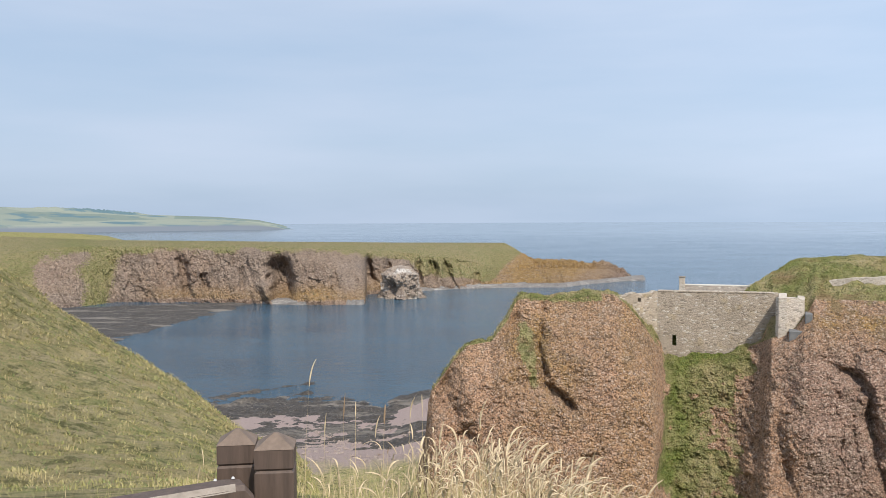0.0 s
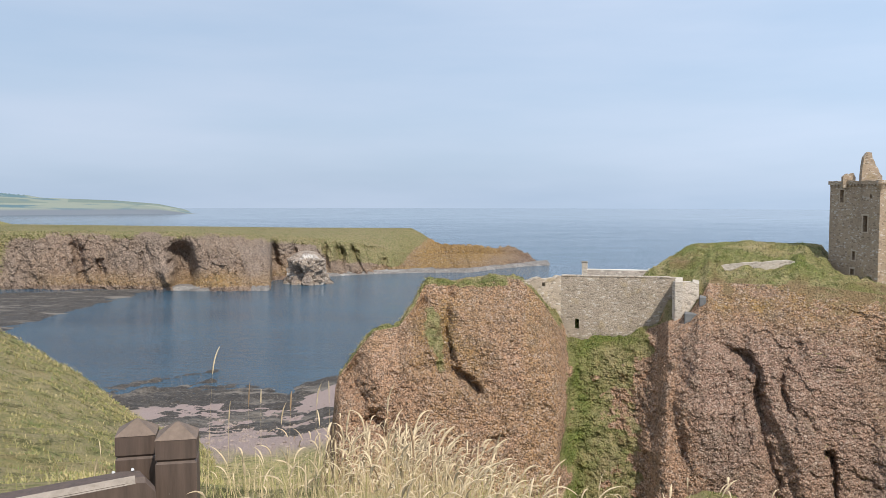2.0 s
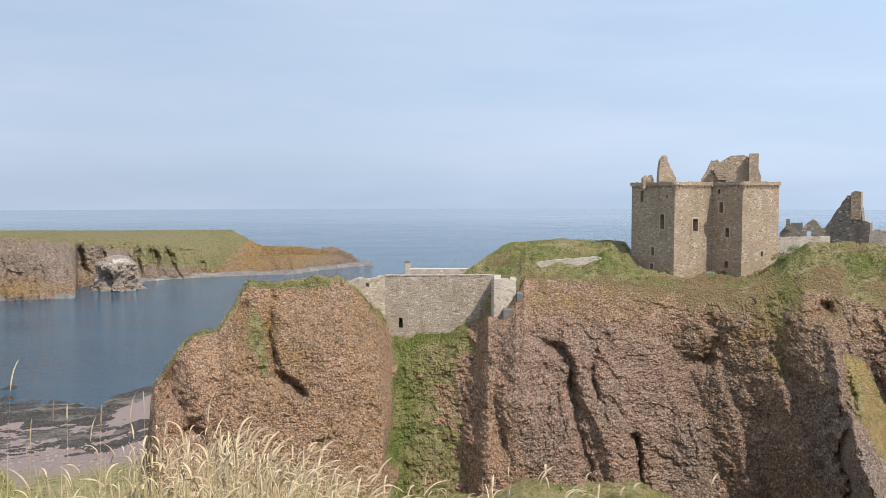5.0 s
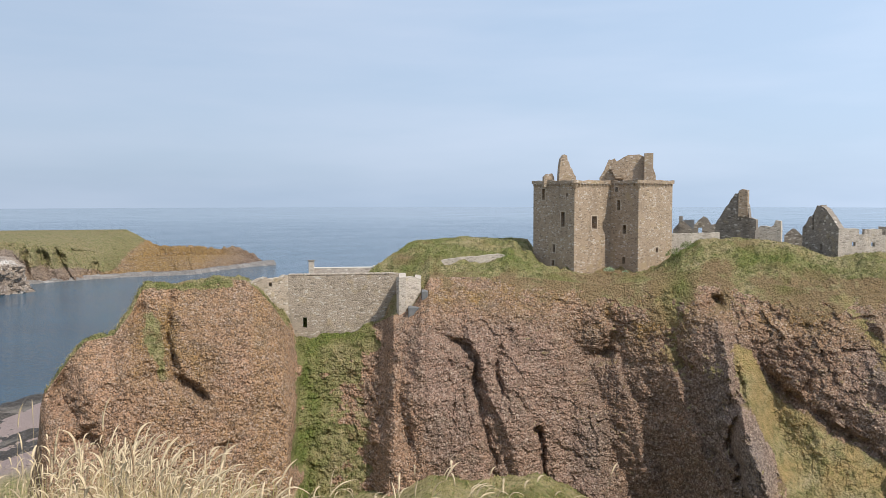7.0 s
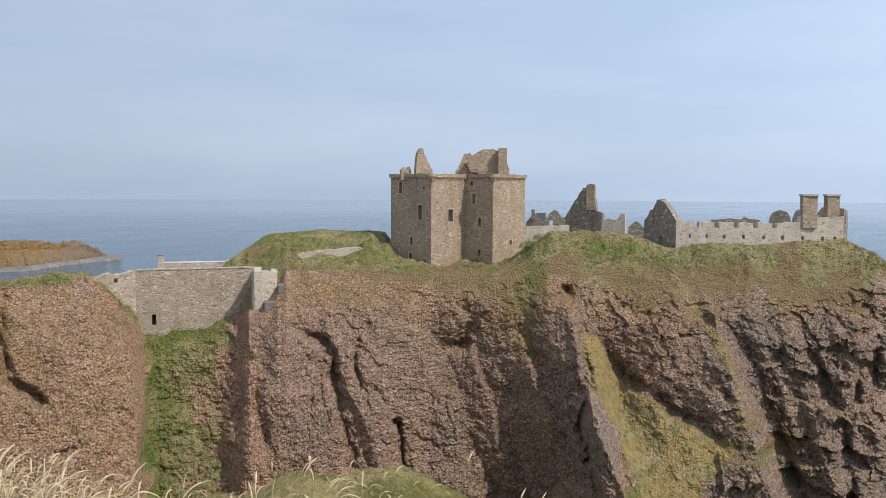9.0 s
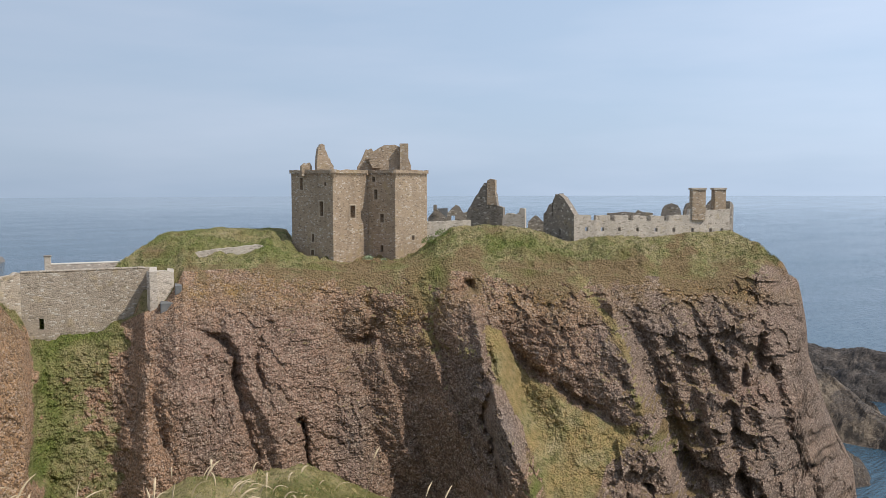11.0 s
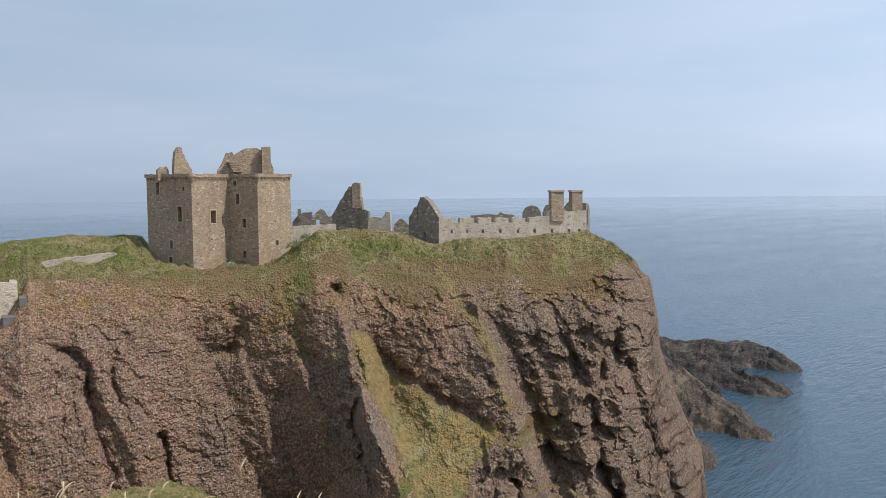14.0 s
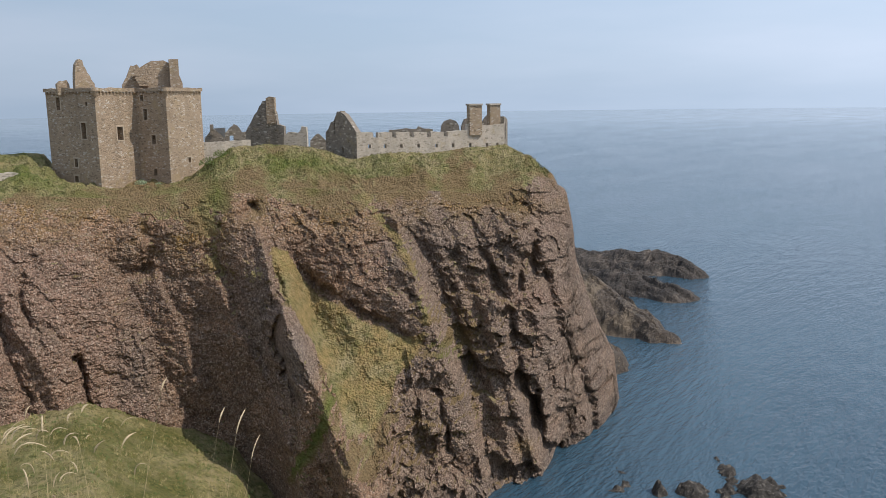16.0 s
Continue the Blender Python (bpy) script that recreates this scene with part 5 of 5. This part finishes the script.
def add_to(thing, name, az0, az1, r0, r1, el_tops, foot_el, mat, thick, openings=(), rag=0.05, seed=60):
    a, b = P(az0, r0, 0), P(az1, r1, 0)
    o = thing.location
    n = (b - a).length
    z = lambda e, r: EYE + r * math.tan(radians(e)) - o.z
    ops = [(u * n - w / 2, u * n + w / 2, z(e0, r0), z(e1, r0)) for u, w, e0, e1 in openings]
    masonry(name, (a.x - o.x, a.y - o.y), (b.x - o.x, b.y - o.y), z(foot_el, r0), [(u * n, z(e, r0 + (r1 - r0) * u)) for u, e in el_tops], thick, mat, thing, ops, rag, seed)


for az0, az1, r in ((58.12, 58.95, 143.6), (59.52, 60.2, 145.8)):
    add_to(stable, "chimney", az0, az1, r, r + 0.9, [(0, -0.18), (1, -0.18)], -2.2, KEEP_STONE, 1.3)
    add_to(stable, "chimney_cap", az0 - 0.06, az1 + 0.06, r - 0.15, r + 0.75, [(0, -0.08), (1, -0.08)], -0.2, PALE_STONE, 1.6, rag=0.0)
add_to(stable, "gable", 58.9, 59.6, 150, 150.5, [(0, -1.5), (0.3, -1.1), (0.75, -0.75), (1, -0.8)], -2.4, GREY_STONE, 0.8, rag=0.1)
add_to(stable, "end_wall", 60.45, 60.68, 147, 155, [(0, -0.95), (0.4, -1.0), (1, -1.2)], -4.0, GREY_STONE, 0.8, [(0.35, 1.4, -2.5, -1.4)], rag=0.1)
add_to(stable, "inner_wall", 57.6, 58.2, 149, 149.5, [(0, -1.6), (0.3, -1.1), (1, -1.0)], -2.6, GREY_STONE, 0.8, rag=0.1)
range_wall("stable_gable", 48.35, 50.42, 144, 136, [(0, -1.85), (0.06, -1.75), (0.15, -1.3), (0.3, -1.0), (0.4, -0.5), (0.52, -0.47), (0.66, -0.75), (0.8, -1.2), (1.0, -1.9)], -4.4, GREY_STONE, "dark stone ruined gable of the stable range", [(0.3, 0.5, -2.0, -1.6), (0.55, 0.6, -3.3, -2.9)], seed=22)
tall = range_wall("ruined_gable", 43.1, 45.4, 151, 148, [(0, -1.75), (0.06, -1.45), (0.13, -1.25), (0.2, -0.85), (0.28, -0.62), (0.35, -0.35), (0.42, -0.05), (0.46, 0.1), (0.52, 0.28), (0.58, 0.35), (0.74, 0.3), (0.8, -0.2), (0.86, -0.55), (0.9, -1.2), (1, -1.5)], -3.3, GREY_STONE,
                  "tall stepped ruined stone gable with chimney stub", [(0.72, 0.4, -1.4, -1.1)], seed=24, rag=0.25)
add_to(tall, "chimney", 44.5, 45.05, 148.6, 148.2, [(0, 0.45), (0.4, 0.6), (1, 0.5)], -1.2, KEEP_STONE, 1.0, rag=0.15, seed=71)
add_to(tall, "buttress", 45.2, 45.6, 147.6, 147.2, [(0, -1.25), (1, -1.4)], -3.2, GREY_STONE, 0.9, rag=0.15, seed=72)
range_wall("broken_wall", 45.55, 47.1, 147, 146, [(0, -2.1), (0.2, -1.75), (0.5, -1.85), (0.72, -1.75), (0.78, -1.42), (0.98, -1.4), (1, -2.0)], -3.3, PALE_STONE, "broken pale stone wall stub", seed=25, rag=0.2)
range_wall("small_gable", 47.3, 48.4, 150, 150, [(0, -2.4), (0.25, -2.1), (0.45, -1.93), (0.6, -2.0), (1, -2.45)], -3.3, GREY_STONE, "small grey stone gable end", seed=27, rag=0.05)
range_wall("garden_wall", 40.1, 43.4, 139, 141, [(0, -2.35), (1, -2.25)], -3.9, PALE_STONE, "low pale rubble wall below the ruins", seed=26, rag=0.12)
twin = range_wall("twin_gable_house", 40.45, 41.75, 168, 168, [(0, -2.1), (0.3, -1.6), (0.42, -1.45), (0.6, -1.6), (1, -2.1)], -3.2, GREY_STONE, "roofless grey stone house with two gables", seed=28, rag=0.1)
add_to(twin, "chimney", 40.82, 41.06, 167.5, 167.5, [(0, -1.2), (1, -1.2)], -1.9, GREY_STONE, 0.8)
add_to(twin, "roof_slope", 41.1, 41.8, 170, 170, [(0, -1.45), (1, -1.42)], -2.2, SLATE, 0.5)
add_to(twin, "gable", 41.75, 43.15, 165, 165, [(0, -1.8), (0.25, -1.4), (0.42, -1.2), (0.6, -1.3), (0.8, -1.75), (1, -1.7)], -3.2, GREY_STONE, 0.8, [(0.3, 0.7, -2.4, -1.95)], 0.15, 75)
range_wall("ruined_arch", 56.1, 57.45, 172, 172, [(0, -2.0), (0.06, -1.5), (0.2, -1.2), (0.5, -1.08), (0.8, -1.2), (0.94, -1.5), (1, -2.0)], -3.0, GREY_STONE, "dark rounded stone ruin behind the stable range", seed=30, rag=0.08)
range_wall("far_wall", 52.6, 55.6, 168, 168, [(0, -1.75), (0.4, -1.66), (0.62, -1.7), (0.68, -1.5), (0.76, -1.66), (1, -1.75)], -3.0, GREY_STONE, "long ruined wall head behind the stable range", seed=31, rag=0.12)
range_wall("mound_wall", 24.7, 29.3, 126.4, 127.5, [(0, -4.3), (0.1, -4.15), (0.5, -3.98), (0.9, -3.82), (1, -3.9)], -4.9, PALE_STONE, "low tumbled pale stone wall in the grass", seed=32, rag=0.12)


# ---- the lookout: gate posts and rail ----
CAP_WOOD = plain("cap_wood", (0.19, 0.135, 0.10), 0.7, 0.3, 30.0, 0.5)


def build_post(at, half, top, turn):
    """A square stained post with a groove and a four-sided cap."""
    post = empty("gate_post", (at.x, at.y, 50.2), "dark brown stained square wooden gate post with pointed cap", "post", "gate posts")
    bm = bmesh.new()
    z_cap, z_neck = top - 0.035, top - 0.088
    rings = [(0.0, half), (z_neck - 0.006 - 50.2, half), (z_neck - 50.2, half - 0.006), (z_neck + 0.006 - 50.2, half), (z_cap - 50.2, half), (z_cap + 0.003 - 50.2, half - 0.004), (top - 0.002 - 50.2, 0.012), (top - 50.2, 0.004)]
    loops = [[bm.verts.new((sx * h, sy * h, z)) for sx, sy in ((-1, -1), (1, -1), (1, 1), (-1, 1))] for z, h in rings]
    for lo, hi in zip(loops, loops[1:]):
        for k in range(4):
            bm.faces.new((lo[k], lo[(k + 1) % 4], hi[(k + 1) % 4], hi[k]))
    bm.faces.new(loops[-1])
    bm.faces.new(loops[0][::-1])
    bmesh.ops.delete(bm, geom=[f for f in bm.faces if f.calc_center_median().z > z_cap + 0.004 - 50.2], context="FACES")
    cap = bmesh.new()
    foot = [cap.verts.new((sx * (half + 0.001), sy * (half + 0.001), z_cap + 0.002 - 50.2)) for sx, sy in ((-1, -1), (1, -1), (1, 1), (-1, 1))]
    tip = [cap.verts.new((sx * 0.005, sy * 0.005, top - 50.2)) for sx, sy in ((-1, -1), (1, -1), (1, 1), (-1, 1))]
    for k in range(4):
        cap.faces.new((foot[k], foot[(k + 1) % 4], tip[(k + 1) % 4], tip[k]))
    cap.faces.new(tip)
    cap.faces.new(foot[::-1])
    cap.transform(Matrix.Rotation(turn, 4, "Z"))
    part("cap", cap, CAP_WOOD, post, "sun-bleached pointed cap")
    bmesh.ops.recalc_face_normals(bm, faces=bm.faces[:])
    bm.transform(Matrix.Rotation(turn, 4, "Z"))
    part("shaft", bm, WOOD, post)
    return post


def el_z(r, el):
    return EYE + r * math.tan(radians(el))


build_post(P(-14.05, 2.32, 0), 0.050, el_z(2.32, -14.05), radians(14 - 6))
build_post(P(-11.55, 2.22, 0), 0.050, el_z(2.22, -14.45), radians(12 - 6))


def build_rail():
    """The top rail of the gate, with a rounded end and pale worn edge."""
    a, b = P(-31.5, 2.05, 0), P(-13.2, 2.10, 0)
    za, zb = el_z(2.05, -17.9), el_z(2.1, -17.25)
    d = Vector((b.x - a.x, b.y - a.y, zb - za))
    gate = empty("wooden_gate", (b.x, b.y, 50.2), "dark brown stained wooden field gate top with worn rounded rail", "gate")
    n = Vector((-d.y, d.x, 0)).normalized() * 0.035
    bm = bmesh.new()
    prof = [(-1, -0.11), (1, -0.11), (1, -0.012), (0.75, 0), (-0.75, 0), (-1, -0.012)]
    ends = []
    for k, u in enumerate((0.0, 0.9, 0.965, 1.0)):
        drop = (0, 0, 0.006, 0.035)[k]
        mid = Vector((a.x - b.x, a.y - b.y, za - 50.2)) + d * u
        ends.append([bm.verts.new(mid + n * s + Vector((0, 0, h - drop * (h > -0.05)))) for s, h in prof])
    for p, q in zip(ends, ends[1:]):
        for k in range(6):
            bm.faces.new((p[k], p[(k + 1) % 6], q[(k + 1) % 6], q[k]))
    bm.faces.new(ends[0])
    bm.faces.new(ends[-1][::-1])
    bmesh.ops.recalc_face_normals(bm, faces=bm.faces[:])
    part("top_rail", bm, WOOD, gate)
    bm = bmesh.new()
    bmesh.ops.create_cube(bm, size=1.0, matrix=Matrix.LocRotScale((-0.06, -0.02, 0.40), Euler((0, 0, math.atan2(d.y, d.x))), (0.09, 0.062, 0.95)))
    bmesh.ops.bevel(bm, geom=bm.edges[:], offset=0.006, segments=2, affect="EDGES")
    part("stile", bm, WOOD, gate)
    bm = bmesh.new()
    quad = []
    for u in (0.0, 0.93):
        mid = Vector((a.x - b.x, a.y - b.y, za - 50.2)) + d * u
        quad += [bm.verts.new(mid - n * 1.02 + Vector((0, 0, -0.016))), bm.verts.new(mid - n * 0.9 + Vector((0, 0, 0.003))), bm.verts.new(mid - n * 0.92 + Vector((0, 0, -0.014)))]
    for i, j in ((0, 1), (1, 2), (2, 0)):
        bm.faces.new((quad[i], quad[j], quad[j + 3], quad[i + 3]))
    part("worn_edge", bm, WORN_WOOD, gate, "pale worn rail edge")
    for k in range(2):
        bm = bmesh.new()
        bmesh.ops.create_cone(bm, cap_ends=True, segments=8, radius1=0.0045, radius2=0.003, depth=0.004)
        bm.transform(Matrix.Translation((-0.045 - 0.04 * k, -0.016 * k, zb - 50.2 + 0.0015)))
        part("bolt", bm, PALE_METAL, gate, "pale weathered bolt head")


PALE_METAL = plain("pale_metal", (0.62, 0.6, 0.57), 0.5, 0.5, 60.0, 0.3)
build_rail()


# ---- grasses ----
class Blades:
    """Collects ribbons and seed heads into one mesh."""

    def __init__(self):
        self.v, self.f, self.m = [], [], []

    def ribbon(self, base, lean, height, width, seg=4, droop=0.3, mat=0, facing=None):
        """A curved blade; returns its tip and the way it points there."""
        side = facing or Vector((-lean.y, lean.x, 0)).normalized()
        n0 = len(self.v)
        p, way = base.copy(), Vector((lean.x, lean.y, 1.0)).normalized()
        step = height / seg
        for k in range(seg + 1):
            w = width * (1 - 0.8 * k / seg) * 0.5
            self.v += [p - side * w, p + side * w]
            if k < seg:
                p = p + way * step
                way = (way + Vector((lean.x, lean.y, -0.35)) * droop * (k + 1) / seg).normalized()
        for k in range(seg):
            a = n0 + 2 * k
            self.f.append((a, a + 1, a + 3, a + 2))
            self.m.append(mat)
        return p, way

    def head(self, p, way, length, thick, mat=1, bend=0.5, rng=random):
        """A feathery spindle that nods over."""
        side = way.cross(Vector((0.3, 0.7, 0.2))).normalized()
        other = way.cross(side).normalized()
        rings, n0 = 6, len(self.v)
        for k in range(rings + 1):
            t = k / rings
            w = thick * math.sin(math.pi * (0.08 + 0.86 * t)) ** 0.7 * rng.uniform(0.7, 1.2)
            for j in range(4):
                an = j * math.pi / 2
                self.v.append(p + (side * math.cos(an) + other * math.sin(an)) * w * 0.5)
            way = (way + Vector((way.x * 0.25, way.y * 0.25, -bend * 0.35))).normalized()
            p = p + way * length / rings
        for k in range(rings):
            for j in range(4):
                a, b = n0 + 4 * k + j, n0 + 4 * k + (j + 1) % 4
                self.f.append((a, b, b + 4, a + 4))
                self.m.append(mat)

    def make(self, name, mats, label, category):
        me = bpy.data.meshes.new(name)
        me.from_pydata([tuple(p) for p in self.v], [], self.f)
        for mat in mats:
            me.materials.append(mat)
        me.polygons.foreach_set("material_index", np.array(self.m, np.int32))
        me.update()
        return tagged(new(name, me), label, category, kind="stuff")


def near_z(az, r):
    return float(ground_height(np.array(az), np.array(r)))


def build_near_grass():
    rng = random.Random(11)
    bl = Blades()
    wind = Vector((0.8, -0.25, 0))

    def stalk(az, r, tip_el, headed=True, dark=False, lean=None):
        z0 = near_z(az, r)
        h = max(el_z(r, tip_el) - z0, 0.12)
        tall = lean is not None
        lean = lean or Vector((rng.gauss(0.06, 0.12), rng.gauss(0, 0.12), 0))
        base = P(az, r, z0 - 0.02)
        p, way = bl.ribbon(base, lean, h, rng.uniform(0.0016, 0.0028) * (1.5 if tall else 1), 5, 0.04 if tall else 0.14, 0)
        if headed:
            bl.head(p, way, rng.uniform(0.04, 0.09), (rng.uniform(0.004, 0.006) if tall else rng.uniform(0.0035, 0.0085)), 2 if dark else 1, rng.uniform(0.0, 0.5) if tall else rng.uniform(0.1, 1.3), rng)
    # the thick dry clump
    for _ in range(1050):
        az = rng.gauss(4.0, 5.0)
        if not -8 < az < 17:
            continue
        r = rng.uniform(1.9, 4.0)
        crown = float(np.interp(az, [-8, -4, 0, 3, 8, 12, 17], [-17.2, -16.0, -15.0, -15.6, -17.6, -19.2, -20.8]))
        stalk(az, r, crown - abs(rng.gauss(0, 2.2)), rng.random() < 0.75, rng.random() < 0.04)
    for _ in range(1700):
        az = rng.gauss(3.5, 5.5)
        r = rng.uniform(1.8, 4.2)
        crown = float(np.interp(az, [-10, -4, 0, 3, 8, 12, 18], [-18.0, -16.6, -15.8, -16.2, -18.2, -19.6, -21]))
        z0 = near_z(az, r)
        bl.ribbon(P(az, r, z0 - 0.02), Vector((rng.gauss(0.12, 0.3), rng.gauss(0, 0.3), 0)), max(0.1, el_z(r, crown - abs(rng.gauss(0, 1.8))) - z0), rng.uniform(0.002, 0.0045), 5, rng.uniform(0.1, 0.5), 0 if rng.random() < 0.75 else 3)
    # greener sward round it
    for _ in range(5200):
        az = rng.uniform(-32, 34)
        r = rng.uniform(2.2, 5.5)
        z0 = near_z(az, r)
        h = rng.uniform(0.10, 0.30) * (1.15 if -12 < az < 25 else 0.8)
        bl.ribbon(P(az, r, z0 - 0.02), Vector((rng.gauss(0.1, 0.35), rng.gauss(0, 0.35), 0)), h, rng.uniform(0.003, 0.006), 4, rng.uniform(0.2, 0.7), 3 if rng.random() < 0.65 else 0)
    # scattered taller stalks
    for az, r, el, dark in ((-10.95, 2.5, -11.2, False), (-7.4, 2.6, -13.3, True), (-6.3, 2.4, -13.4, False), (-8.8, 2.6, -14.0, False), (-3.3, 2.5, -13.2, False), (-1.4, 2.7, -13.4, False), (-18.0, 2.6, -16.6, False), (-15.9, 2.7, -16.0, False),
                            (1.0, 2.3, -13.9, False), (2.4, 2.6, -14.0, False), (-4.9, 2.2, -14.1, True), (-5.6, 2.8, -14.6, False), (6.0, 2.7, -16.0, False), (9.3, 2.5, -16.8, False)):
        stalk(az, r, el, True, dark, Vector((rng.gauss(0.02, 0.03), rng.gauss(0, 0.03), 0)))
    for _ in range(130):
        az = rng.uniform(13, 25)
        stalk(az, rng.uniform(2.0, 3.4), rng.uniform(-21.5, -18.6), rng.random() < 0.55)
    for _ in range(60):
        az = rng.triangular(24.5, 35, 28)
        stalk(az, rng.uniform(2.0, 3.0), -18.6 - abs(rng.gauss(0, 2.6)) - 0.25 * max(az - 28, 0), rng.random() < 0.5)
    for az, el in ((36.8, -21.0), (38.2, -21.9), (39.6, -23.6), (32.2, -18.4)):
        stalk(az, 2.4, el, True, False, Vector((0.35, 0.1, 0)))
    bl.make("dry_grass", [DRY_GRASS, SEED_HEAD, DARK_SEED, GREEN_BLADE], "tall dry straw-coloured grass with nodding seed heads", "grass")


build_near_grass()


def build_tufts():
    rng = random.Random(23)
    # hillside and valley
    bl = Blades()
    n = 36000
    hill = np.random.RandomState(31)
    on_hill = hill.rand(n) < 0.58
    azs = np.where(on_hill, hill.uniform(-31, -9, n), hill.uniform(24, 47, n))
    rs = np.where(on_hill, 14 + 60 * hill.rand(n), hill.uniform(62, 112, n))
    zs = ground_height(azs, rs)
    tones = fbm(rs * np.sin(np.radians(azs)) / 2.2, rs * np.cos(np.radians(azs)) / 2.2, 2.6, 4)
    for az, r, z, tone in zip(azs, rs, zs, tones):
        base = P(az, r, z + 0.02)
        if tone < -0.15 and rng.random() < 0.7:
            continue
        tall = rng.uniform(0.02, 0.08) + 0.05 * max(tone, 0) + (0.0011 * r if az < 0 else 0.003 * r * rng.random())
        mat = rng.choices((0, 1, 2), (max(0.7 - 0.5 * tone, 0.1), max(0.22 + 0.7 * tone, 0.03), max(0.12 - 0.5 * tone, 0.04)) if az < 0 else (0.4, max(0.3 + 0.6 * tone, 0.05), max(0.3 - 0.5 * tone, 0.05)))[0]
        for _ in range(5):
            ln = Vector((rng.gauss(0.2, 0.9), rng.gauss(0, 0.9), 0))
            bl.ribbon(base + Vector((rng.gauss(0, 0.12), rng.gauss(0, 0.12), -0.08)), ln, tall * rng.uniform(0.6, 1.5) + 0.05, 0.008 + 0.0007 * r, 2, 0.8, mat)
    bl.make("hill_grass", [TUFT_BLADE, STRAW_BLADE, WEED_LEAF], "short olive and straw grass tufts over the hillside", "grass")
    # castle rock
    bl = Blades()
    row = np.arange(len(ROCK_TURF))[:, None]
    shown = (ROCK_TURF > 0.5) & (row < ROW_CREST + 2)
    picks = np.random.RandomState(5)
    for mask, count, size in ((shown & (row >= ROW_RIM - 6), 15000, 1.0), (shown & (row < ROW_RIM) & (row > 50), 12000, 0.6)):
        rows, cols = np.where(mask)
        for k in picks.choice(len(rows), min(count, len(rows)), replace=False):
            p, green, brown = Vector(ROCK_PTS[rows[k], cols[k]]), ROCK_LUSH[rows[k], cols[k]], ROCK_HEATH[rows[k], cols[k]]
            if brown > 0.75 and rng.random() < 0.6:
                continue
            tall = rng.uniform(0.1, 0.3 + 0.2 * green) * size
            tone = float(vnoise(p.x / 1.5, p.y / 1.5, p.z / 1.2))
            mat = 4 if tone < -0.22 else 1 if tone > 0.4 else rng.choice((2, 2, 0)) if rng.random() < green else rng.choices((0, 1, 3), (max(0.7 - brown, 0.1), 0.25, max(brown, 0.05)))[0]
            for _ in range(4):
                ln = Vector((rng.gauss(0.1, 0.6), rng.gauss(-0.1, 0.6), 0))
                bl.ribbon(p + Vector((rng.gauss(0, 0.2), rng.gauss(0, 0.2), -0.1)), ln, tall * rng.uniform(0.7, 1.3), 0.075 * size, 2, 0.6, mat)
    bl.make("cliff_grass", [TUFT_BLADE, STRAW_BLADE, WEED_LEAF, BROWN_BLADE, DARK_BLADE], "rough grass and weeds on the cliff top and ledges", "grass")


build_tufts()


def build_stones():
    """Loose stones at the back of the beach."""
    rng = random.Random(41)
    verts, faces = [], []
    for _ in range(380):
        az, r = rng.uniform(-9.8, -0.6), rng.gauss(187, 6) if rng.random() < 0.6 else rng.uniform(160, 200)
        size = rng.uniform(0.15, 0.5)
        o = P(az, r, float(ground_height(np.array(az), np.array(r))) + size * 0.2)
        n0 = len(verts)
        ring = [Vector((math.cos(k * 1.2566), math.sin(k * 1.2566), 0)) * size * rng.uniform(0.8, 1.3) for k in range(5)]
        verts += [o + p for p in ring] + [o + Vector((rng.gauss(0, 0.1), rng.gauss(0, 0.1), size * rng.uniform(0.5, 0.9))), o - Vector((0, 0, size))]
        for k in range(5):
            faces += [(n0 + k, n0 + (k + 1) % 5, n0 + 5), (n0 + (k + 1) % 5, n0 + k, n0 + 6)]
    me = bpy.data.meshes.new("beach_stone")
    me.from_pydata([tuple(v) for v in verts], [], faces)
    me.materials.append(PEBBLE)
    tagged(new("beach_stone", me), "scattered pinkish stones on the shingle beach", "stones", kind="stuff")


build_stones()


def build_bush(az, r, z, size, count, mat, label):
    """A low leafy weed clump of many small leaves."""
    rng = random.Random(int(az * 10))
    bl = Blades()
    for _ in range(count):
        a, u = rng.uniform(0, 6.28), rng.random() ** 0.5
        p = Vector((math.cos(a) * u * size, math.sin(a) * u * size * 0.7, rng.random() * size * 0.9 * (1 - 0.6 * u)))
        bl.ribbon(P(az, r, z) + p, Vector((rng.gauss(0, 0.8), rng.gauss(0, 0.8), 0)), rng.uniform(0.12, 0.3), 0.12, 2, 0.9, 0)
    ob = bl.make("weed_bush", [mat], label, "bush")
    del ob["kind"]


for az, r, el, size, count, mat, label in ((36.3, 128.2, -4.85, 0.9, 260, PALE_LEAF, "pale green flowering weed at the foot of the keep"), (40.6, 129, -3.75, 1.6, 420, WEED_LEAF, "dark green weed clump beside the keep"), (37.4, 127.6, -4.95, 0.5, 120, PALE_LEAF, "small pale weed below the keep wall"),
                                           (41.4, 130, -3.2, 1.3, 320, WEED_LEAF, "broad green weed clump on the bank")):
    build_bush(az, r, el_z(r, el) - 0.2, size, count, mat, label)
